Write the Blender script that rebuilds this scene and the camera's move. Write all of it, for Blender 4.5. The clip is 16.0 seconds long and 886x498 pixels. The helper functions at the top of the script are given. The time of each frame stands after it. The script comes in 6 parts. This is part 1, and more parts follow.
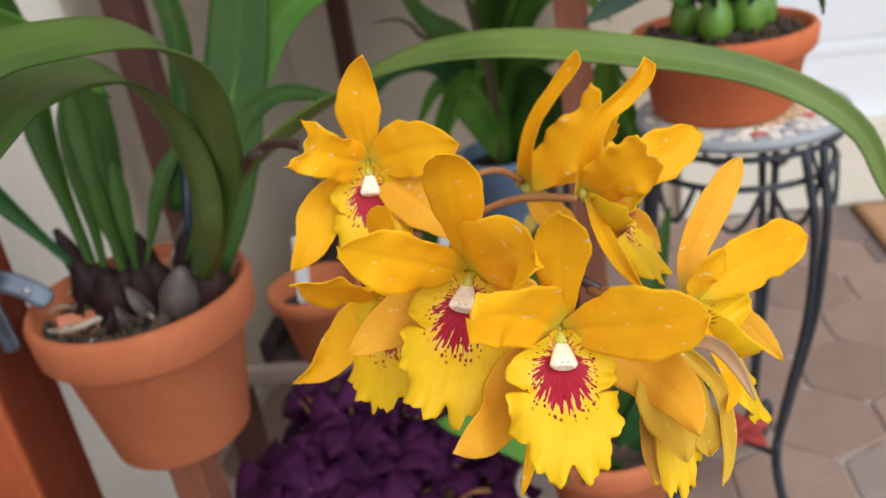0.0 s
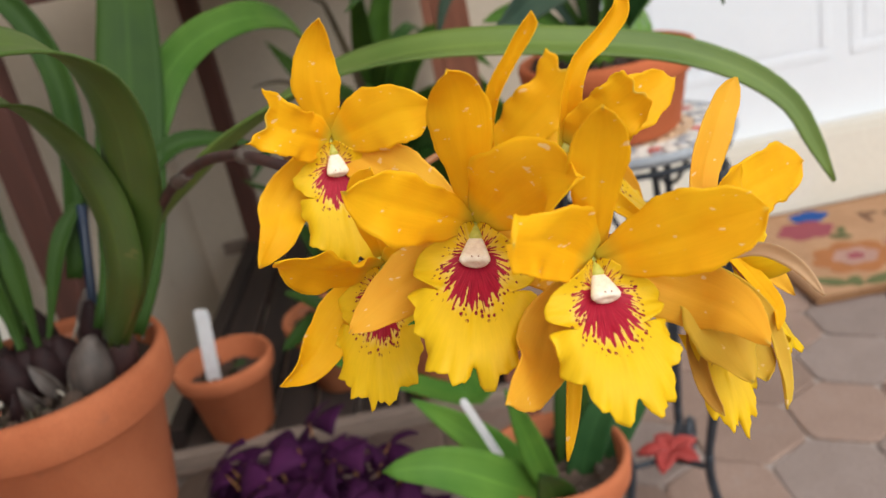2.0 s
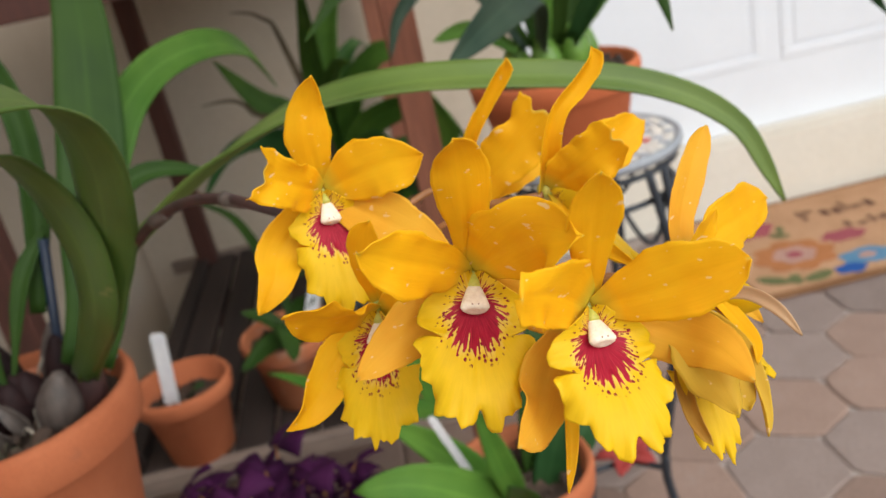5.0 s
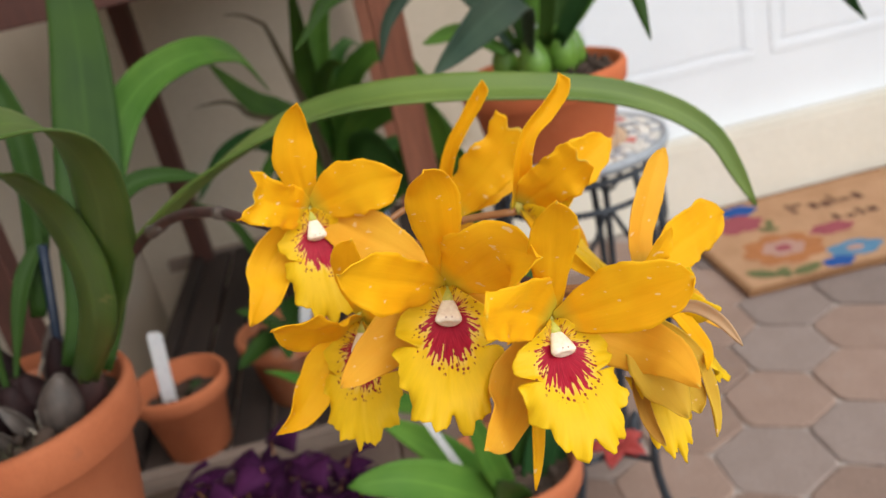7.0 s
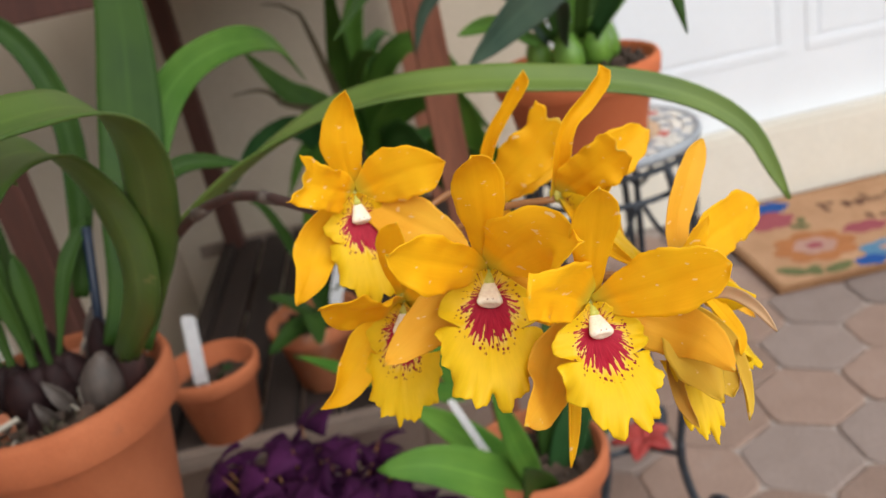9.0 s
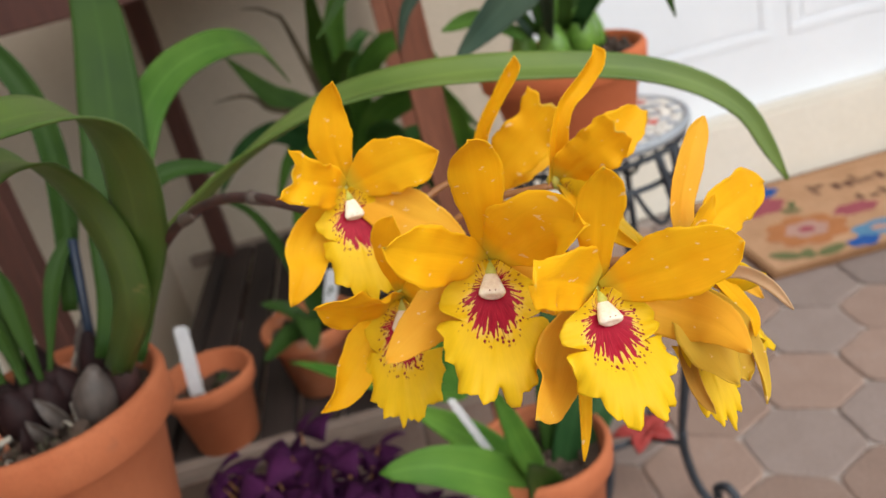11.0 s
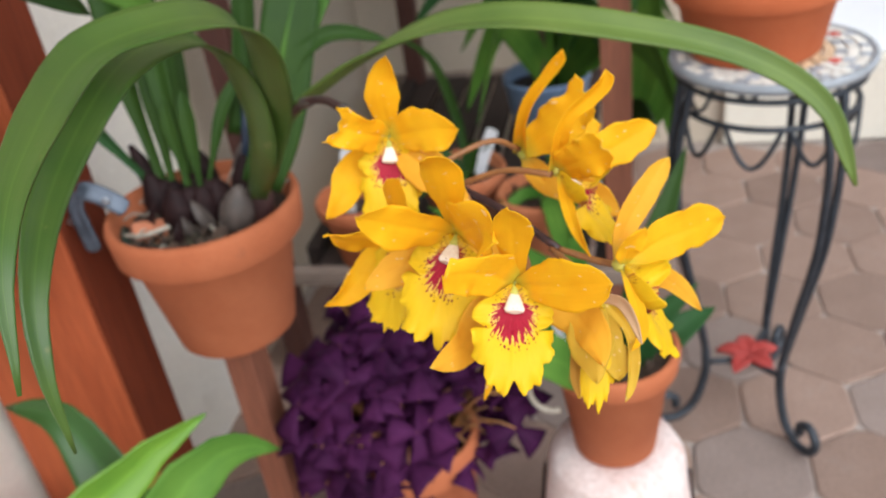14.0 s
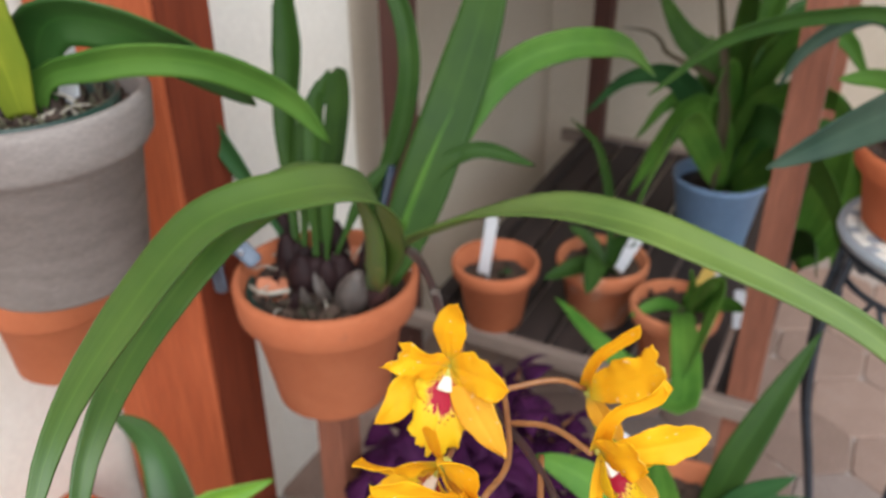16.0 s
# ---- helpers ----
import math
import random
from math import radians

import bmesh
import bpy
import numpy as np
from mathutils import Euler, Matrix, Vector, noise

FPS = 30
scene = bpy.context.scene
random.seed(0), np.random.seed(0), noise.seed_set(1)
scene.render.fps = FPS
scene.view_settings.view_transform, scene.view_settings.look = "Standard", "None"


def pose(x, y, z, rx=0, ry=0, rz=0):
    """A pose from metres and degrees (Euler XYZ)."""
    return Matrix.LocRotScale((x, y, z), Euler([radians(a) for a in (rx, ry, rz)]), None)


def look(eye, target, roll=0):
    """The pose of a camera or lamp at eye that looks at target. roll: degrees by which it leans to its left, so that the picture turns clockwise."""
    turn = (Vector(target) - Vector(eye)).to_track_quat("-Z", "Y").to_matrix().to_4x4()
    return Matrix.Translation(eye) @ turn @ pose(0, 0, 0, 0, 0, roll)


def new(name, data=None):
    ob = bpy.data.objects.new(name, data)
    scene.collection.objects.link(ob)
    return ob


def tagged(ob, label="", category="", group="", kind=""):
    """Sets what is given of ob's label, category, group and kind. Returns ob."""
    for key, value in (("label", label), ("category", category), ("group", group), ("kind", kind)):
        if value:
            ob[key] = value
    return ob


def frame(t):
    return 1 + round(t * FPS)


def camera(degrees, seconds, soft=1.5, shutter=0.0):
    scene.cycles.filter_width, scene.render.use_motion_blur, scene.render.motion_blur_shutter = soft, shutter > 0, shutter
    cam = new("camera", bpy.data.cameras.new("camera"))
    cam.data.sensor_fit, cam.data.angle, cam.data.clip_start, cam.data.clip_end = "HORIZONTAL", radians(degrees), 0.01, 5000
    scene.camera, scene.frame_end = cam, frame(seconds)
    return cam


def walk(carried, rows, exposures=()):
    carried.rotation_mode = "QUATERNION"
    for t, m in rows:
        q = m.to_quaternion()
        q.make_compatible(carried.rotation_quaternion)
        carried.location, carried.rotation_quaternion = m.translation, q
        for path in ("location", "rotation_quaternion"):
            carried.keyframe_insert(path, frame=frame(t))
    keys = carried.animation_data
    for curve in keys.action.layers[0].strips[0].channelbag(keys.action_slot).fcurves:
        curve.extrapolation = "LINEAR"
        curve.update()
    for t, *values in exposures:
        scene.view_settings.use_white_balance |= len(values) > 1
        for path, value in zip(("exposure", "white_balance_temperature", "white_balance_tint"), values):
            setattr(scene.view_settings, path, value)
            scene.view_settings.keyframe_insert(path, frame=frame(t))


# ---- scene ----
cam = camera(54.5, 16.0)
# the lens is focused on the blooms
cam.data.dof.use_dof, cam.data.dof.focus_distance, cam.data.dof.aperture_fstop = True, 0.205, 19.0
PATH = [
    (0.0, (0.0002, 0.0004, 0.8006), (-0.2908, 1.6597, 0.012), -9.0),
    (0.5, (-0.0239, 0.0004, 0.7955), (-0.2781, 1.6683, 0.0125), -10.3),
    (0.7, (-0.0255, 0.0014, 0.7953), (-0.2359, 1.6865, 0.0366), -12.3),
    (1, (-0.0291, 0.004, 0.791), (-0.1499, 1.8407, 0.009), -12.9),
    (1.5, (-0.0402, 0.0011, 0.7874), (-0.1034, 1.7201, 0.0797), -12.5),
    (2, (-0.0338, 0.0073, 0.771), (-0.0629, 1.866, 0.032), -12.1),
    (2.5, (-0.0408, 0.001, 0.776), (-0.0349, 1.8567, 0.029), -11.8),
    (3.0, (-0.0511, 0.0047, 0.7791), (-0.0149, 1.7331, 0.0927), -11.8),
    (3.5, (-0.0536, 0.0048, 0.788), (0.0078, 1.8621, 0.049), -12.6),
    (4, (-0.0495, 0.0045, 0.783), (0.0189, 1.8681, 0.061), -12.1),
    (4.5, (-0.0466, 0.0037, 0.7846), (0.0378, 1.7307, 0.0991), -12.2),
    (7.0, (-0.0386, -0.0134, 0.7988), (0.0572, 1.7013, 0.0845), -12.9),
    (7.5, (-0.038, -0.0148, 0.8), (0.0452, 1.828, 0.027), -13.0),
    (8, (-0.0351, -0.0142, 0.8), (0.0413, 1.8273, 0.023), -13.0),
    (8.5, (-0.0373, -0.0248, 0.8), (0.0173, 1.8191, 0.028), -12.6),
    (9.0, (-0.0438, -0.0213, 0.8008), (-0.0074, 1.6942, 0.0829), -12.6),
    (11.5, (-0.0477, -0.0078, 0.7906), (0.0208, 1.7059, 0.0708), -15.3),
    (12.0, (-0.0496, 0.0001, 0.7773), (0.0685, 1.7326, 0.1108), -14.4),
    (12.5, (-0.04, -0.009, 0.797), (0.0856, 1.8523, 0.077), -14.0),
    (12.8, (-0.0311, -0.0154, 0.8142), (-0.1131, 1.7063, 0.1153), -12.7),
    (13, (-0.0209, -0.0199, 0.829), (-0.234, 1.7996, 0.027), -13.2),
    (13.2, (-0.0072, -0.0217, 0.842), (-0.2939, 1.6355, 0.0476), -13.4),
    (13.5, (0.0094, -0.0323, 0.8341), (-0.3288, 1.5739, -0.0408), -10.4),
    (14.0, (0.0318, -0.0524, 0.849), (-0.3739, 1.4892, -0.1093), -8.4),
    (14.5, (0.0366, -0.0525, 0.877), (-0.4388, 1.6237, -0.105), -3.9),
    (14.6, (0.0354, -0.0503, 0.884), (-0.4078, 1.5037, -0.0369), -3.7),
    (15, (0.0431, -0.0432, 0.906), (-0.5217, 1.5981, -0.086), -2.8),
    (15.2, (0.0441, -0.0315, 0.9126), (-0.5048, 1.4635, -0.0483), 0.1),
    (15.5, (0.0521, -0.0254, 0.923), (-0.6386, 1.5645, -0.076), 0.2),
    (16, (0.061, -0.0005, 0.93), (-0.7221, 1.5428, -0.072), -0.3),
]
walk(cam, [(t, look(eye, target, roll)) for t, eye, target, roll in PATH], [(0, 0.16, 6080, 6), (0.8, 0.16, 6290, 6), (12.7, 0.17, 6280, 6), (13.4, 0.41, 6060, 6), (14, 0.40, 5980, 6), (15, 0.48, 5920, 6), (16, 0.54, 5920, 6)])

# world, sun and exposure
world = bpy.data.worlds.new("sky")
scene.world = world
world.use_nodes = True
wn = world.node_tree.nodes
sky = wn.new("ShaderNodeTexSky")
sky.sky_type, sky.sun_disc = "NISHITA", False
SUN_UP, SUN_ROUND = 43.0, 142.0
sky.sun_elevation, sky.sun_rotation = radians(SUN_UP), radians(SUN_ROUND)
sky.air_density, sky.dust_density = 1.0, 2.0
wn["Background"].inputs["Strength"].default_value = 0.112
world.node_tree.links.new(sky.outputs[0], wn["Background"].inputs["Color"])
sun = new("sun", bpy.data.lights.new("sun", "SUN"))
sun.data.energy, sun.data.angle, sun.data.color = 2.65, radians(72), (1.0, 0.955, 0.90)
sun.matrix_basis = look((1.35, -1.45, 2.45), (0, 0.3, 0.4))


# ---- materials ----
def nodes_of(name):
    m = bpy.data.materials.new(name)
    m.use_nodes = True
    return m, m.node_tree.nodes, m.node_tree.links, m.node_tree.nodes["Principled BSDF"]


def noise_node(n, l, coord, scale, detail=4.0, rough=0.55, stretch=None):
    tex = n.new("ShaderNodeTexNoise")
    tex.inputs["Scale"].default_value, tex.inputs["Detail"].default_value, tex.inputs["Roughness"].default_value = scale, detail, rough
    if stretch:
        mp = n.new("ShaderNodeMapping")
        mp.inputs["Scale"].default_value = stretch
        l.new(coord, mp.inputs["Vector"])
        coord = mp.outputs["Vector"]
    l.new(coord, tex.inputs["Vector"])
    return tex.outputs["Fac"]


def ramp_node(n, l, fac, stops):
    r = n.new("ShaderNodeValToRGB")
    els = r.color_ramp.elements
    while len(els) < len(stops):
        els.new(0.5)
    for e, (p, c) in zip(els, stops):
        e.position, e.color = p, (*c, 1) if len(c) == 3 else c
    l.new(fac, r.inputs["Fac"])
    return r.outputs["Color"]


def mixed(n, l, fac, a, b, mode="MIX"):
    m = n.new("ShaderNodeMix")
    m.data_type, m.blend_type = "RGBA", mode
    for socket, v in (("Factor", fac), ("A", a), ("B", b)):
        s = [i for i in m.inputs if i.name == socket and (i.type == "VALUE" if socket == "Factor" else i.type == "RGBA")][0]
        if isinstance(v, (int, float)):
            s.default_value = v
        elif isinstance(v, tuple):
            s.default_value = (*v, 1)
        else:
            l.new(v, s)
    return [o for o in m.outputs if o.type == "RGBA"][0]


def maths(n, l, op, a, b=None, clamp=False):
    m = n.new("ShaderNodeMath")
    m.operation, m.use_clamp = op, clamp
    for i, v in enumerate((a, b)):
        if v is None:
            continue
        if isinstance(v, (int, float)):
            m.inputs[i].default_value = v
        else:
            l.new(v, m.inputs[i])
    return m.outputs[0]


def bumped(n, l, bsdf, height, strength=0.3, distance=0.001):
    b = n.new("ShaderNodeBump")
    b.inputs["Strength"].default_value, b.inputs["Distance"].default_value = strength, distance
    l.new(height, b.inputs["Height"])
    l.new(b.outputs["Normal"], bsdf.inputs["Normal"])


def surface(name, c1, c2, scale=8.0, rough=0.6, grain=90.0, bump=0.3, bump_mm=0.6, stretch=None, stain=None, metal=0.0, vary=0.0, spec=0.5, mix=0.35):
    """Two colours in large patches, fine grain over them, an optional stain, fine relief."""
    m, n, l, bsdf = nodes_of(name)
    co = n.new("ShaderNodeTexCoord").outputs["Object"]
    big = noise_node(n, l, co, scale, 5.0, 0.6, stretch)
    fine = noise_node(n, l, co, grain, 4.0, 0.6, stretch)
    col = ramp_node(n, l, big, [(0.32, c1), (0.68, c2)])
    col = mixed(n, l, mix, col, ramp_node(n, l, fine, [(0.3, tuple(v * 0.62 for v in c1)), (0.7, tuple(min(1, v * 1.25) for v in c2))]))
    if stain:
        mask = ramp_node(n, l, noise_node(n, l, co, stain[1], 6.0, 0.65), [(stain[2], (0, 0, 0)), (min(1, stain[2] + 0.16), (1, 1, 1))])
        col = mixed(n, l, mask, col, stain[0])
    if vary:
        rnd = n.new("ShaderNodeObjectInfo").outputs["Random"]
        hsv = n.new("ShaderNodeHueSaturation")
        l.new(maths(n, l, "MULTIPLY_ADD", rnd, vary), hsv.inputs["Value"])
        hsv.inputs["Value"].links[0].from_node.inputs[2].default_value = 1 - vary / 2
        l.new(col, hsv.inputs["Color"])
        col = hsv.outputs["Color"]
    l.new(col, bsdf.inputs["Base Color"])
    l.new(ramp_node(n, l, fine, [(0.2, (rough - 0.1,) * 3), (0.8, (min(1, rough + 0.12),) * 3)]), bsdf.inputs["Roughness"])
    bsdf.inputs["Metallic"].default_value = metal
    bsdf.inputs["Specular IOR Level"].default_value = spec
    bumped(n, l, bsdf, fine, bump, bump_mm / 1000)
    return m


def let_through(n, l, bsdf, col, share):
    """Thin living tissue: part of the light passes through it."""
    thin = n.new("ShaderNodeBsdfTranslucent")
    l.new(col, thin.inputs["Color"])
    mix = n.new("ShaderNodeMixShader")
    mix.inputs[0].default_value = share
    l.new(bsdf.outputs[0], mix.inputs[1])
    l.new(thin.outputs[0], mix.inputs[2])
    l.new(mix.outputs[0], n["Material Output"].inputs["Surface"])


def leaf_material(name, dark, light, rough=0.48, veins=26.0, mottle=None, spec=0.14):
    """Strap leaf: veins run along it (UV: x along, y across), paler at the midrib."""
    m, n, l, bsdf = nodes_of(name)
    tc = n.new("ShaderNodeTexCoord")
    sep = n.new("ShaderNodeSeparateXYZ")
    l.new(tc.outputs["UV"], sep.inputs[0])
    big = noise_node(n, l, tc.outputs["Object"], 14.0, 3.0)
    vein = noise_node(n, l, tc.outputs["UV"], 1.0, 3.0, 0.6, (3.0, veins, 1.0))
    col = ramp_node(n, l, big, [(0.3, dark), (0.7, light)])
    col = mixed(n, l, 0.11, col, ramp_node(n, l, vein, [(0.35, tuple(v * 0.6 for v in dark)), (0.65, tuple(v * 1.25 for v in light))]))
    rib = maths(n, l, "ABSOLUTE", maths(n, l, "SUBTRACT", sep.outputs["Y"], 0.5))
    mask = ramp_node(n, l, rib, [(0.0, (0.22,) * 3), (0.05, (0, 0, 0))])
    col = mixed(n, l, mask, col, tuple(min(1, v * 1.7) for v in light))
    if mottle:
        spots = ramp_node(n, l, noise_node(n, l, tc.outputs["Object"], 55.0, 5.0, 0.7), [(0.66, (0, 0, 0)), (0.74, (0.7,) * 3)])
        col = mixed(n, l, spots, col, mottle)
    l.new(col, bsdf.inputs["Base Color"])
    l.new(ramp_node(n, l, big, [(0.2, (rough - 0.08,) * 3), (0.8, (rough + 0.14,) * 3)]), bsdf.inputs["Roughness"])
    bumped(n, l, bsdf, vein, 0.12, 0.0008)
    bsdf.inputs["Specular IOR Level"].default_value = spec
    let_through(n, l, bsdf, col, 0.10)
    return m


def petal_material(name, body, glow, base):
    """Waxy petal: deeper and lighter orange in patches, greenish at its foot, fine veins, small white scars."""
    m, n, l, bsdf = nodes_of(name)
    tc = n.new("ShaderNodeTexCoord")
    sep = n.new("ShaderNodeSeparateXYZ")
    l.new(tc.outputs["UV"], sep.inputs[0])
    big = noise_node(n, l, tc.outputs["Object"], 60.0, 3.0)
    vein = noise_node(n, l, tc.outputs["UV"], 1.0, 3.0, 0.6, (3.0, 30.0, 1.0))
    col = ramp_node(n, l, big, [(0.3, body), (0.72, glow)])
    col = mixed(n, l, 0.13, col, ramp_node(n, l, vein, [(0.3, tuple(v * 0.70 for v in body)), (0.7, glow)]))
    foot = ramp_node(n, l, sep.outputs["X"], [(0.03, (0.85,) * 3), (0.2, (0, 0, 0))])
    col = mixed(n, l, foot, col, base)
    edge = maths(n, l, "ABSOLUTE", maths(n, l, "SUBTRACT", sep.outputs["Y"], 0.5))
    col = mixed(n, l, ramp_node(n, l, edge, [(0.45, (0, 0, 0)), (0.5, (0.45,) * 3)]), col, glow)
    tip = ramp_node(n, l, sep.outputs["X"], [(0.965, (0, 0, 0)), (1.0, (0.55,) * 3)])
    tip = maths(n, l, "MULTIPLY", tip, ramp_node(n, l, maths(n, l, "ABSOLUTE", maths(n, l, "SUBTRACT", sep.outputs["Y"], 0.5)), [(0.05, (1, 1, 1)), (0.25, (0, 0, 0))]))
    col = mixed(n, l, tip, col, (0.66, 0.62, 0.16))
    scars = noise_node(n, l, tc.outputs["Object"], 290.0, 2.0, 0.4, (1.0, 1.0, 2.0))
    col = mixed(n, l, ramp_node(n, l, scars, [(0.700, (0, 0, 0)), (0.725, (0.7,) * 3)]), col, (0.92, 0.70, 0.38))
    l.new(col, bsdf.inputs["Base Color"])
    bsdf.inputs["Roughness"].default_value = 0.5
    bsdf.inputs["Specular IOR Level"].default_value = 0.16
    let_through(n, l, bsdf, col, 0.36)
    bumped(n, l, bsdf, vein, 0.20, 0.0004)
    return m


def lip_material(name, yellow, red):
    """The lip: yellow skirt; from the throat crimson streaks fan out and break into dots (UV: x down the lip, y across)."""
    m, n, l, bsdf = nodes_of(name)
    tc = n.new("ShaderNodeTexCoord")
    sep = n.new("ShaderNodeSeparateXYZ")
    l.new(tc.outputs["UV"], sep.inputs[0])
    rnd = maths(n, l, "MULTIPLY", n.new("ShaderNodeObjectInfo").outputs["Random"], 37.0)
    dx = maths(n, l, "MULTIPLY", maths(n, l, "SUBTRACT", sep.outputs["Y"], 0.5), 0.80)
    ds = maths(n, l, "SUBTRACT", sep.outputs["X"], 0.16)
    r = maths(n, l, "SQRT", maths(n, l, "ADD", maths(n, l, "MULTIPLY", dx, dx), maths(n, l, "MULTIPLY", ds, ds)))
    ang = maths(n, l, "ARCTAN2", dx, ds)

    def fan(turns, along, detail):
        polar = n.new("ShaderNodeCombineXYZ")
        l.new(maths(n, l, "MULTIPLY", ang, turns), polar.inputs["X"])
        l.new(maths(n, l, "MULTIPLY", r, along), polar.inputs["Y"])
        l.new(rnd, polar.inputs["Z"])
        return noise_node(n, l, polar.outputs[0], 1.0, detail, 0.5)

    streak, thread, vein = fan(9.0, 2.0, 2.0), fan(18.0, 7.0, 0.6), fan(36.0, 7.0, 2.0)
    # how far the crimson reaches: far down the middle, less to the sides and up the throat
    lateral = maths(n, l, "MINIMUM", maths(n, l, "MULTIPLY", maths(n, l, "POWER", maths(n, l, "ABSOLUTE", ang), 1.7), 0.115), 0.275)
    reach = maths(n, l, "SUBTRACT", maths(n, l, "ADD", maths(n, l, "MULTIPLY", streak, 0.20), 0.255), lateral)
    depth = maths(n, l, "ADD", maths(n, l, "SUBTRACT", reach, r), maths(n, l, "MULTIPLY", maths(n, l, "SUBTRACT", thread, 0.5), 0.30))
    inside = ramp_node(n, l, depth, [(0.0, (0, 0, 0)), (0.014, (1, 1, 1))])
    # loose dots beyond the streaks
    dots = n.new("ShaderNodeTexVoronoi")
    dots.inputs["Scale"].default_value = 1.0
    ring = n.new("ShaderNodeCombineXYZ")
    l.new(maths(n, l, "MULTIPLY", ang, 12.0), ring.inputs["X"])
    l.new(maths(n, l, "MULTIPLY", r, 23.0), ring.inputs["Y"])
    l.new(rnd, ring.inputs["Z"])
    l.new(ring.outputs[0], dots.inputs["Vector"])
    size = maths(n, l, "MULTIPLY", noise_node(n, l, tc.outputs["UV"], 19.0, 1.0), 0.64)
    dot = ramp_node(n, l, maths(n, l, "SUBTRACT", size, dots.outputs["Distance"]), [(0.0, (0, 0, 0)), (0.06, (1, 1, 1))])
    near = ramp_node(n, l, maths(n, l, "ADD", maths(n, l, "SUBTRACT", reach, r), 0.115), [(0.0, (0, 0, 0)), (0.03, (1, 1, 1))])
    big = noise_node(n, l, tc.outputs["Object"], 120.0, 3.0)
    col = ramp_node(n, l, big, [(0.3, yellow), (0.7, tuple(min(1, c * 1.10) for c in yellow))])
    col = mixed(n, l, 0.16, col, ramp_node(n, l, vein, [(0.35, tuple(c * 0.72 for c in yellow)), (0.65, yellow)]))
    pale = ramp_node(n, l, maths(n, l, "ADD", maths(n, l, "SUBTRACT", reach, r), 0.06), [(0.0, (0, 0, 0)), (0.10, (0.55,) * 3)])
    col = mixed(n, l, pale, col, (0.86, 0.68, 0.24))
    col = mixed(n, l, maths(n, l, "MULTIPLY", dot, near), col, tuple(c * 0.72 for c in red))
    crimson = ramp_node(n, l, vein, [(0.3, tuple(c * 0.78 for c in red)), (0.58, tuple(min(1, c * 1.3) for c in red)), (0.80, (0.50, 0.05, 0.075))])
    col = mixed(n, l, inside, col, crimson)
    l.new(col, bsdf.inputs["Base Color"])
    bsdf.inputs["Roughness"].default_value = 0.46
    bsdf.inputs["Specular IOR Level"].default_value = 0.2
    let_through(n, l, bsdf, col, 0.22)
    bumped(n, l, bsdf, vein, 0.12, 0.0005)
    return m


ORANGE = petal_material("orange petal", (0.91, 0.472, 0.006), (0.97, 0.600, 0.012), (0.66, 0.56, 0.05))
APRICOT = petal_material("apricot sepal", (0.88, 0.452, 0.028), (0.93, 0.560, 0.050), (0.60, 0.50, 0.08))
OLIVE = petal_material("olive-edged yellow sepal", (0.70, 0.42, 0.040), (0.76, 0.52, 0.050), (0.50, 0.52, 0.06))
TAN_BRACT = petal_material("tan papery bract", (0.58, 0.36, 0.19), (0.68, 0.46, 0.27), (0.55, 0.33, 0.08))
BRONZE = petal_material("faded bronze sepal", (0.50, 0.25, 0.035), (0.66, 0.37, 0.06), (0.50, 0.42, 0.08))
LIP = lip_material("yellow lip with crimson throat", (0.80, 0.515, 0.008), (0.335, 0.008, 0.028))
COLUMN = surface("cream column", (0.82, 0.68, 0.53), (0.90, 0.80, 0.68), 300, 0.55, 900, 0.2, 0.1, stain=((0.55, 0.2, 0.12), 700, 0.68))
PORE = surface("brown pore", (0.30, 0.16, 0.10), (0.38, 0.22, 0.15), 300, 0.6, 900, 0.1, 0.1)
GREEN_JOINT = surface("green flower joint", (0.42, 0.45, 0.06), (0.58, 0.52, 0.10), 200, 0.45, 600, 0.2, 0.2)
STEM = surface("mottled purple-green stem", (0.016, 0.007, 0.009), (0.060, 0.024, 0.021), 90, 0.5, 300, 0.3, 0.3, stain=((0.085, 0.085, 0.030), 60, 0.60))
PEDICEL = surface("reddish flower stalk", (0.22, 0.085, 0.030), (0.34, 0.155, 0.050), 80, 0.45, 300, 0.2, 0.2)
LEAF = leaf_material("orchid leaf", (0.016, 0.044, 0.007), (0.035, 0.074, 0.012))
LEAF_OLD = leaf_material("olive orchid leaf", (0.036, 0.088, 0.012), (0.092, 0.152, 0.024), mottle=(0.17, 0.17, 0.05), rough=0.40, spec=0.5)
LEAF_BRIGHT = leaf_material("bright green leaf", (0.046, 0.132, 0.018), (0.120, 0.240, 0.035))
LEAF_LONG = leaf_material("fresh green orchid leaf", (0.078, 0.134, 0.025), (0.158, 0.224, 0.048), rough=0.44, spec=0.3)
LEAF_YELLOW = leaf_material("yellowing green leaf", (0.150, 0.210, 0.020), (0.300, 0.330, 0.030))
LEAF_BACK = leaf_material("mid green orchid leaf", (0.040, 0.105, 0.014), (0.085, 0.170, 0.026))
LEAF_DARK = leaf_material("dark green leaf", (0.014, 0.050, 0.014), (0.036, 0.095, 0.028))
LEAF_LIME = leaf_material("fresh lime-green leaf", (0.085, 0.215, 0.020), (0.190, 0.340, 0.032), rough=0.36, spec=0.4)
LEAF_SHINY = leaf_material("glossy dark green leaf", (0.020, 0.064, 0.012), (0.046, 0.112, 0.022), rough=0.36, spec=0.4)
DRY = leaf_material("dry brown leaf", (0.070, 0.055, 0.032), (0.130, 0.105, 0.065))
LEAF_GREY = leaf_material("grey-green leaf", (0.022, 0.045, 0.030), (0.055, 0.085, 0.055))
